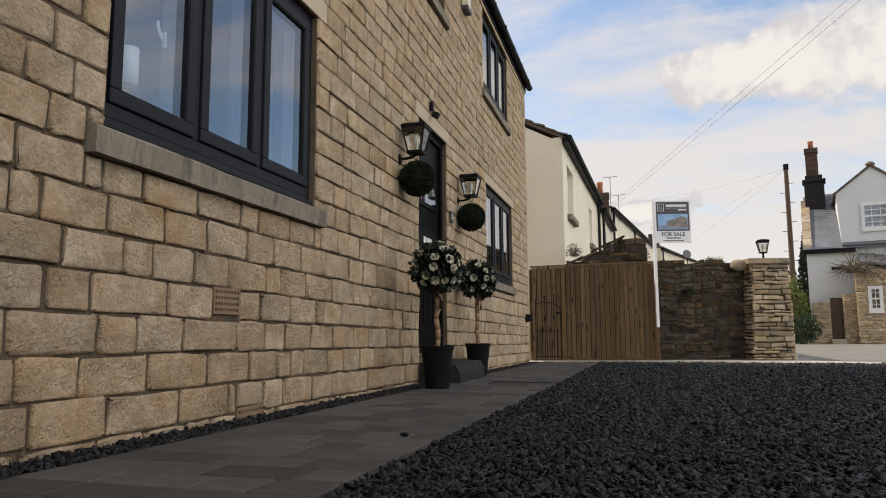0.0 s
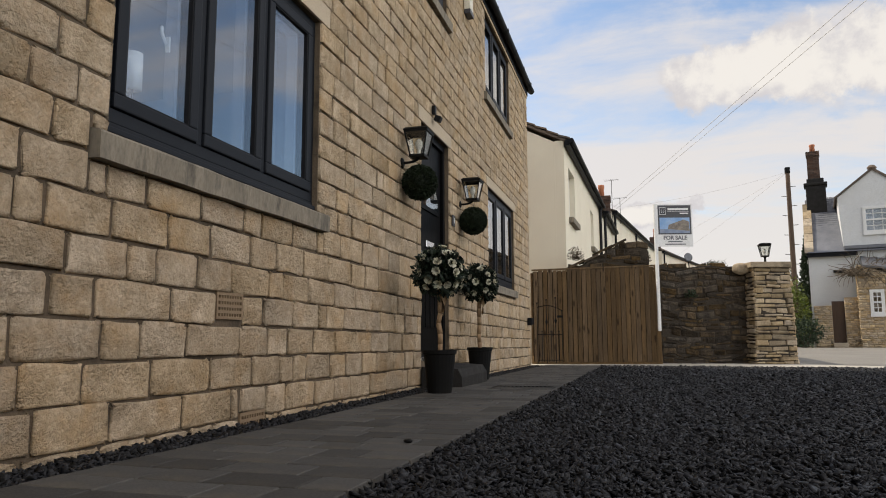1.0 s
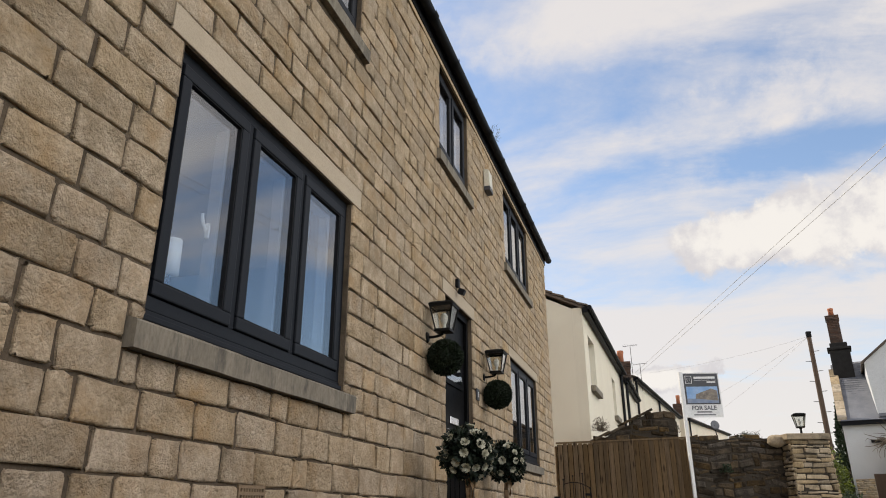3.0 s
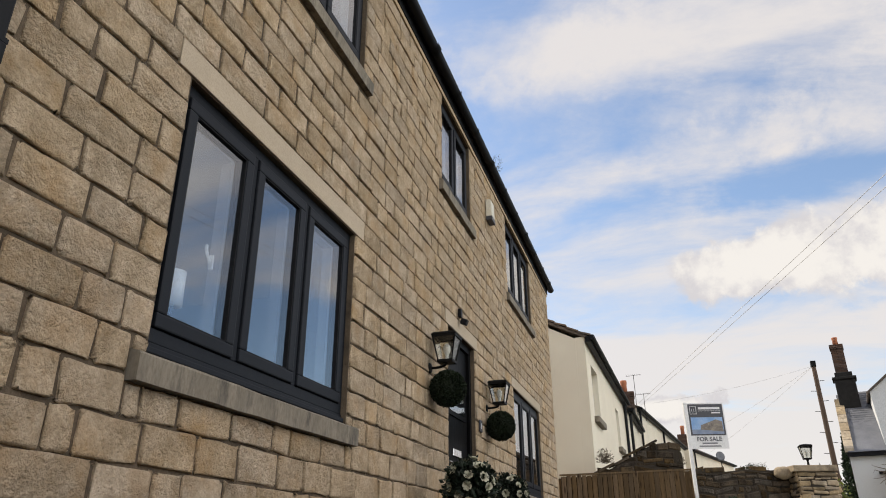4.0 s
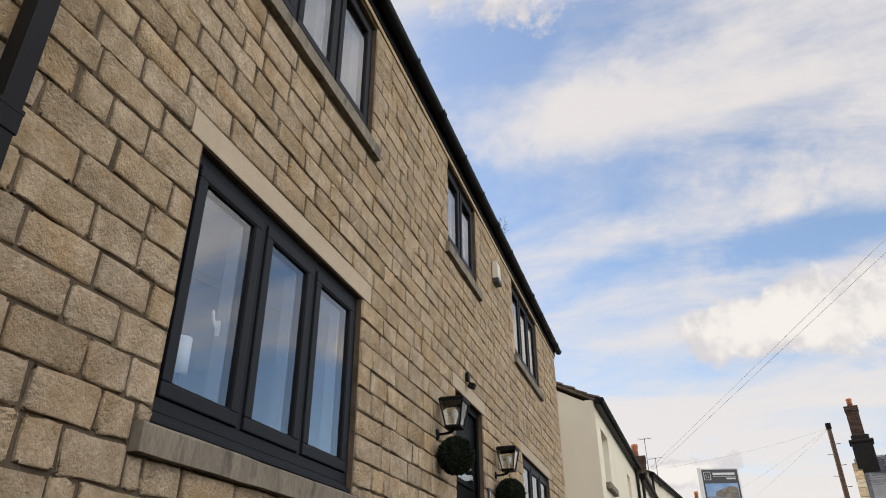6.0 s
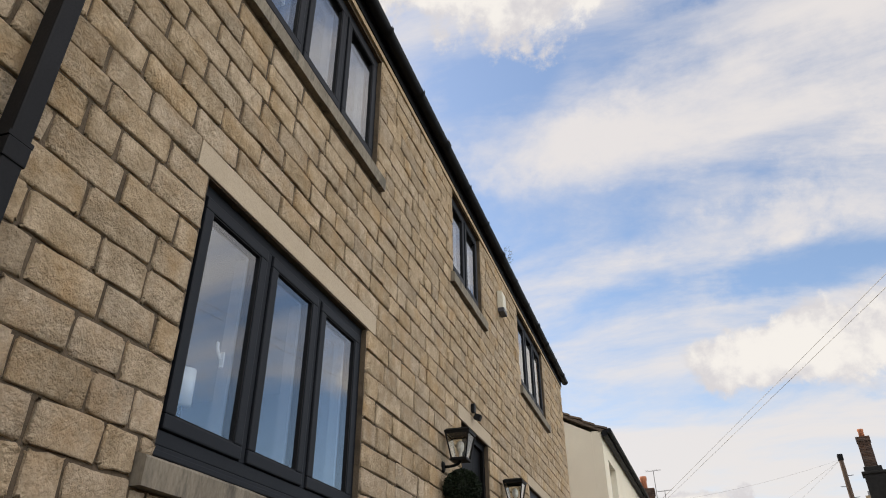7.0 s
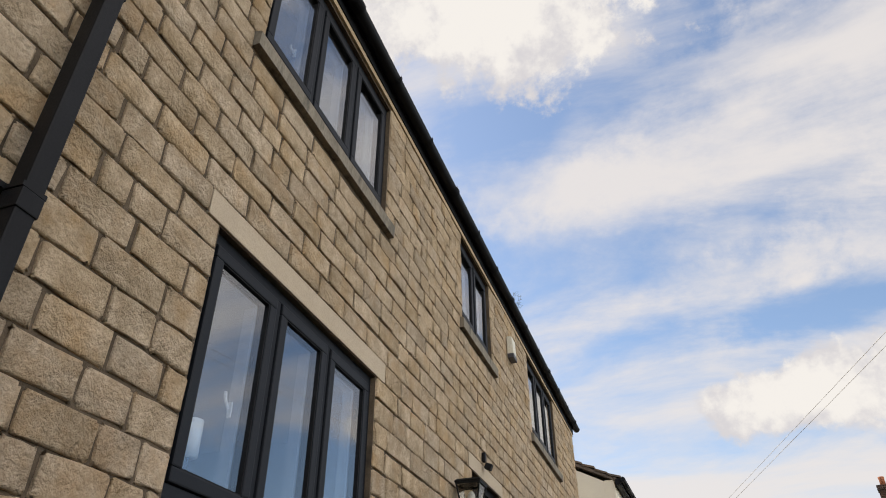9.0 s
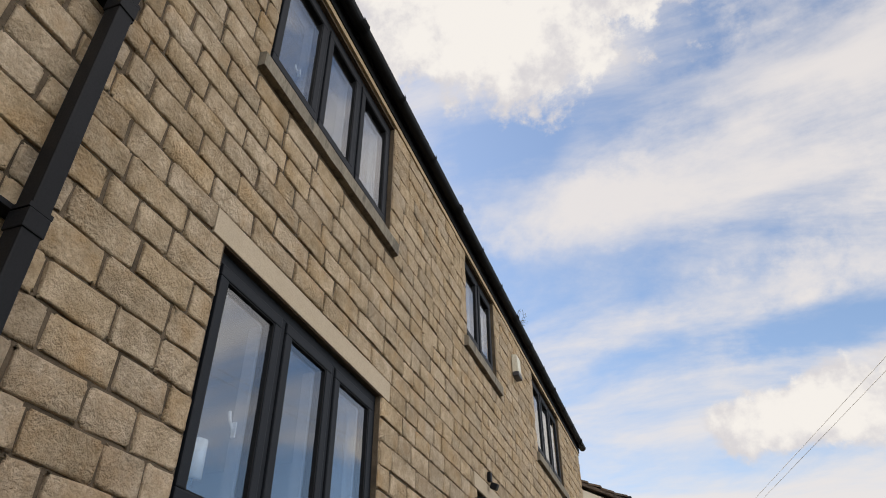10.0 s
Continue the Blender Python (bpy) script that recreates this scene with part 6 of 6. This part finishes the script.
# ---- slate chippings ----
def chips(name, spots, label, seed, heap=0.0):
    """Flat angular slate chips as one mesh. spots: x, y, size rows."""
    r = np.random.RandomState(seed)
    n = len(spots)
    corner = np.array([(x, y, z) for x in (-1, 1) for y in (-1, 1) for z in (-1, 1)], float)
    V = np.repeat(corner[None], n, 0)
    V += r.uniform(-0.55, 0.55, V.shape)
    dims = np.stack([spots[:, 2] * r.uniform(0.40, 0.65, n), spots[:, 2] * r.uniform(0.24, 0.46, n), spots[:, 2] * r.uniform(0.07, 0.17, n)], 1)
    V *= dims[:, None, :]
    yaw, tilt, lean = r.uniform(0, 6.28, n), r.normal(0, 0.55, n), r.normal(0, 0.55, n)

    def spin(V, a, i, k):
        c, s = np.cos(a)[:, None], np.sin(a)[:, None]
        out_v = V.copy()
        out_v[:, :, i], out_v[:, :, k] = V[:, :, i] * c - V[:, :, k] * s, V[:, :, i] * s + V[:, :, k] * c
        return out_v

    V = spin(spin(spin(V, tilt, 0, 2), lean, 1, 2), yaw, 0, 1)
    z = -0.0145 * np.clip(spots[:, 1], -40, 16) - 0.022 + heap + r.uniform(0, 0.026, n)
    V += np.stack([spots[:, 0], spots[:, 1], z], 1)[:, None, :]
    quads = np.array([(0, 1, 3, 2), (4, 6, 7, 5), (0, 4, 5, 1), (2, 3, 7, 6), (0, 2, 6, 4), (1, 5, 7, 3)])
    F = (np.arange(n)[:, None, None] * 8 + quads[None]).reshape(-1, 4)
    me = bpy.data.meshes.new(name)
    me.vertices.add(n * 8)
    me.vertices.foreach_set("co", V.astype(np.float32).ravel())
    me.loops.add(F.size)
    me.loops.foreach_set("vertex_index", F.astype(np.int32).ravel())
    me.polygons.add(len(F))
    me.polygons.foreach_set("loop_start", (np.arange(len(F)) * 4).astype(np.int32))
    me.update(calc_edges=True)
    me.materials.append(M_SLATE)
    return tagged(new(name, me), label, "gravel", "", "stuff")


rs = np.random.RandomState(5)


def scatter(x0, x1, y0, y1, density, size):
    n = int((x1 - x0) * (y1 - y0) * density)
    return np.stack([rs.uniform(x0, x1, n), rs.uniform(y0, y1, n), rs.uniform(*size, n)], 1)


wide = scatter(-0.76, 6.0, -4.0, 10.5, 230, (0.028, 0.060))
wide = wide[(wide[:, 1] < 0.9) | (wide[:, 0] > np.where(wide[:, 1] < 3.2, 1.7, np.where(wide[:, 1] < 5.5, 2.4, np.where(wide[:, 1] < 8.5, 3.4, 4.6))))]
yard = np.concatenate([wide, scatter(-0.76, 1.7, 0.9, 3.2, 10500, (0.009, 0.025)), scatter(-0.76, 2.4, 3.2, 5.5, 5600, (0.012, 0.031)),
                       scatter(-0.70, 3.4, 5.5, 8.5, 2500, (0.017, 0.040)), scatter(-0.66, 4.6, 8.5, 12.4, 1300, (0.022, 0.050))])
edge_x = -0.722 + 0.0105 * yard[:, 1] + rs.normal(0, 0.012, len(yard))
yard = yard[(yard[:, 0] > edge_x) & (yard[:, 1] < 12.35 - 0.0 * yard[:, 0]) ]
yard = yard[yard[:, 1] < np.where(yard[:, 0] > 2.75, 12.4 - 0.32 * (yard[:, 0] - 2.75), 12.45)]
chips("slate_gravel", yard, "loose dark grey slate chippings over the yard", 6)
strip = scatter(-1.81, -1.59, 0.6, 12.2, 8500, (0.009, 0.025))
chips("slate_edging", strip, "dark slate chippings packed against the house wall", 7, 0.0)

# ---- path pavers ----
path_ob = bpy.data.objects["path"]
k = random.Random(13)
BLOCKS = {}


def paver_mesh(w, l):
    key = (round(w, 2), round(l, 2))
    if key not in BLOCKS:
        bm = bmesh.new()
        box(bm, -w / 2 + 0.003, w / 2 - 0.003, -l / 2 + 0.003, l / 2 - 0.003, -0.03, 0.0)
        tops = [e for e in bm.edges if all(v.co.z > -0.001 for v in e.verts)]
        bmesh.ops.bevel(bm, geom=tops, offset=0.003, segments=1, affect="EDGES")
        BLOCKS[key] = to_mesh("paver", bm, M_PAVER)
    return BLOCKS[key]


y = -3.96
laid = 0
late = Joined()
while y < 12.3:
    depth = 0.16
    x, x_end = -1.58, -0.732 + 0.0105 * y
    row_w = []
    while x_end - x > 0.02:
        w = k.choice((0.16, 0.20, 0.24, 0.28))
        if x_end - x - w < 0.10:
            w = x_end - x
        row_w.append((x, w))
        x += w
    for x, w in row_w:
        cx, cy = x + w / 2, y + depth / 2
        zz = ground_z(cy) + 0.012 + k.uniform(-0.001, 0.001)
        if laid < 300 and y > 0.5:
            ob = new("paver", paver_mesh(w, depth))
            ob.parent = path_ob
            ob.location = (cx, cy, zz)
            ob.rotation_euler = (-0.0145 + k.uniform(-0.004, 0.004), k.uniform(-0.004, 0.004), 0)
            laid += 1
        else:
            a, b, c, d = x + 0.002, x + w - 0.002, y + 0.002, y + depth - 0.002
            late.add([(a, c, zz), (b, c, zz), (b, d, zz), (a, d, zz), (a, c, zz - 0.03), (b, c, zz - 0.03), (b, d, zz - 0.03), (a, d, zz - 0.03)],
                     [(0, 1, 2, 3), (0, 4, 5, 1), (1, 5, 6, 2), (2, 6, 7, 3), (3, 7, 4, 0)])
    y += depth
if late.verts:
    raw("paver_courses", late.verts, late.faces, M_PAVER_FAR, path_ob, kind="stuff")

# ---- stones of the house front ----
rng = random.Random(11)
LINES = [-0.30, -0.152, -0.006] + [-0.006 + 0.1456 * k for k in range(1, 8)] + [1.013 + 0.1442 * k for k in range(1, 10)]
LINES = [v for v in LINES if v < 2.2] + [2.302, 2.438] + [2.438 + 0.1370 * k for k in range(1, 9)] + [3.534 + 0.1437 * k for k in range(1, 9)] + [TOP - 0.01]
SKIP = [(o[1], o[2], o[3] - 0.10, o[4] + (0.14 if o[4] < 3 else 0.04)) for o in OPEN] + [(DOOR[0], DOOR[1], -0.5, DOOR[3] + 0.14)]
SKIP += [(o[1] - 0.085, o[2] + 0.085, o[3] - 0.102, o[3] + 0.004) for o in OPEN]
SKIP += [(o[1] - 0.10, o[2] + 0.12, o[4], o[4] + 0.138) for o in OPEN if o[4] < 3] + [(DOOR[0] - 0.09, DOOR[1] + 0.10, DOOR[3], DOOR[3] + 0.138)]
AIR_BRICKS = [(2.71, 2.935, 0.440, 0.580), (2.93, 3.165, -0.075, 0.018), (4.92, 5.14, -0.12, -0.02)]
SKIP += AIR_BRICKS


def course_fall(y, z):
    """The lowest courses follow the fall of the yard; from the sills up they run level."""
    return -0.0145 * (y - 2.0) * min(max((0.97 - z) / 0.25, 0.0), 1.0)


# joints of the nearer courses, by course, as distances along the wall
JOINTS = {2: (1.76, 2.09, 2.50, 2.86, 2.95, 3.16, 3.37, 3.72, 3.99, 4.24, 4.59, 4.91), 3: (1.70, 1.96, 2.30, 2.68, 3.03, 3.30, 3.45, 3.61, 3.93, 4.16, 4.43, 4.71, 5.07),
          4: (1.66, 2.03, 2.23, 2.51, 2.91, 3.17, 3.38, 3.69, 3.99, 4.32, 4.59, 4.96), 5: (1.79, 1.99, 2.40, 3.12, 3.44, 3.75, 3.86, 4.13, 4.51, 4.77, 5.10),
          6: (1.85, 2.14, 2.30, 2.57, 2.83, 3.17, 3.32, 3.62, 3.96, 4.31, 4.61), 7: (1.75, 2.05, 2.36, 2.66, 2.99, 3.24, 3.55, 3.87, 4.23, 4.48),
          8: (1.65, 1.94, 2.23, 2.57, 2.92, 3.08, 3.42, 3.77, 4.05, 4.42, 4.72)}
JOINTS.update({9: (1.48, 1.76), 10: (1.36, 1.66, 1.86), 11: (1.25, 1.54, 1.77), 12: (1.32, 1.62, 1.88), 13: (1.25, 1.55), 14: (1.44, 1.79), 15: (1.24, 1.57, 1.88), 16: (1.51, 1.70),
               17: (1.41, 1.75), 18: (1.36, 1.60), 19: (1.23, 1.52, 1.85, 2.17, 2.56, 2.89, 3.21, 3.54), 20: (1.39, 1.72, 2.01, 2.34, 2.69, 3.00, 3.32)})
JOINTS.update({21: (1.32, 1.58, 1.85, 2.13, 2.54, 2.84, 3.17, 3.44, 3.72, 3.94), 22: (1.39, 1.67, 1.98, 2.28, 2.47, 2.78, 3.02, 3.30, 3.62), 23: (1.32, 1.57, 1.87, 2.15, 2.34, 2.60, 2.90, 3.17, 3.45),
               24: (1.48, 1.76, 2.03, 2.28, 2.60, 2.96, 3.27, 3.53), 25: (1.66, 1.98, 2.30, 2.65, 3.00, 3.38, 3.65)})


def stone_widths(a, b, known):
    """Cuts a run of one course into stones: at the known joints, and by chance where none is known."""
    stops = [a] + [j for j in known if a + 0.05 < j < b - 0.05] + [b]
    for p, q in zip(stops, stops[1:]):
        if q - p < 0.46 and (p != a or q != b or q - p < 0.3):
            yield p, q
            continue
        while q - p > 0.03:
            w = rng.choice((rng.uniform(0.13, 0.24), rng.uniform(0.22, 0.36), rng.uniform(0.26, 0.42)))
            if q - p - w < 0.11:
                w = q - p if q - p < 0.42 else (q - p) / 2
            yield p, p + w
            p += w


near, far = [], Joined()
for course, (z0, z1) in enumerate(zip(LINES, LINES[1:])):
    cuts = sorted({YS, YE, *[y for s in SKIP if s[2] < z1 - 0.01 and s[3] > z0 + 0.01 for y in s[:2]]})
    spans = []
    for a, b in zip(cuts, cuts[1:]):
        lo, hi = z0, z1
        for s in SKIP:
            if s[0] < b - 1e-4 and s[1] > a + 1e-4 and s[2] < hi - 0.004 and s[3] > lo + 0.004:
                if s[3] >= hi - 0.02 and s[2] - lo > 0.035:
                    hi = s[2]
                elif s[2] <= lo + 0.02 and hi - s[3] > 0.035:
                    lo = s[3]
                else:
                    lo = hi
        if hi - lo > 0.03:
            if spans and abs(spans[-1][1] - a) < 1e-4 and spans[-1][2:] == (lo, hi):
                spans[-1] = (spans[-1][0], b, lo, hi)
            else:
                spans.append((a, b, lo, hi))
    for a, b, lo, hi in spans:
        for y, y_end in stone_widths(a, b, JOINTS.get(course, ())):
            w = y_end - y
            g = rng.uniform(0.006, 0.012)
            out_by = rng.uniform(-0.003, 0.003)
            v, f = stone_piece(y + g, y + w - g, lo + rng.uniform(0.003, 0.008), hi - rng.uniform(0.003, 0.008), lambda p, q, d, o=out_by: (WX + d + o, p, q + course_fall(p, q)), rng, bulge=0.0035, nick=0.012)
            if 1.25 < y + w / 2 < 4.35 and lo > -0.2 and hi < 4.0 and len(near) < 300 and (y < 3.95 or lo < 2.3):
                near.append((v, f))
            else:
                far.add(v, f)
for v, f in near:
    raw("stone", v, f, M_STONE, wall_front, smooth=True)
raw("stone_courses", far.verts, far.faces, M_STONE_FAR, wall_front, smooth=True, kind="stuff")
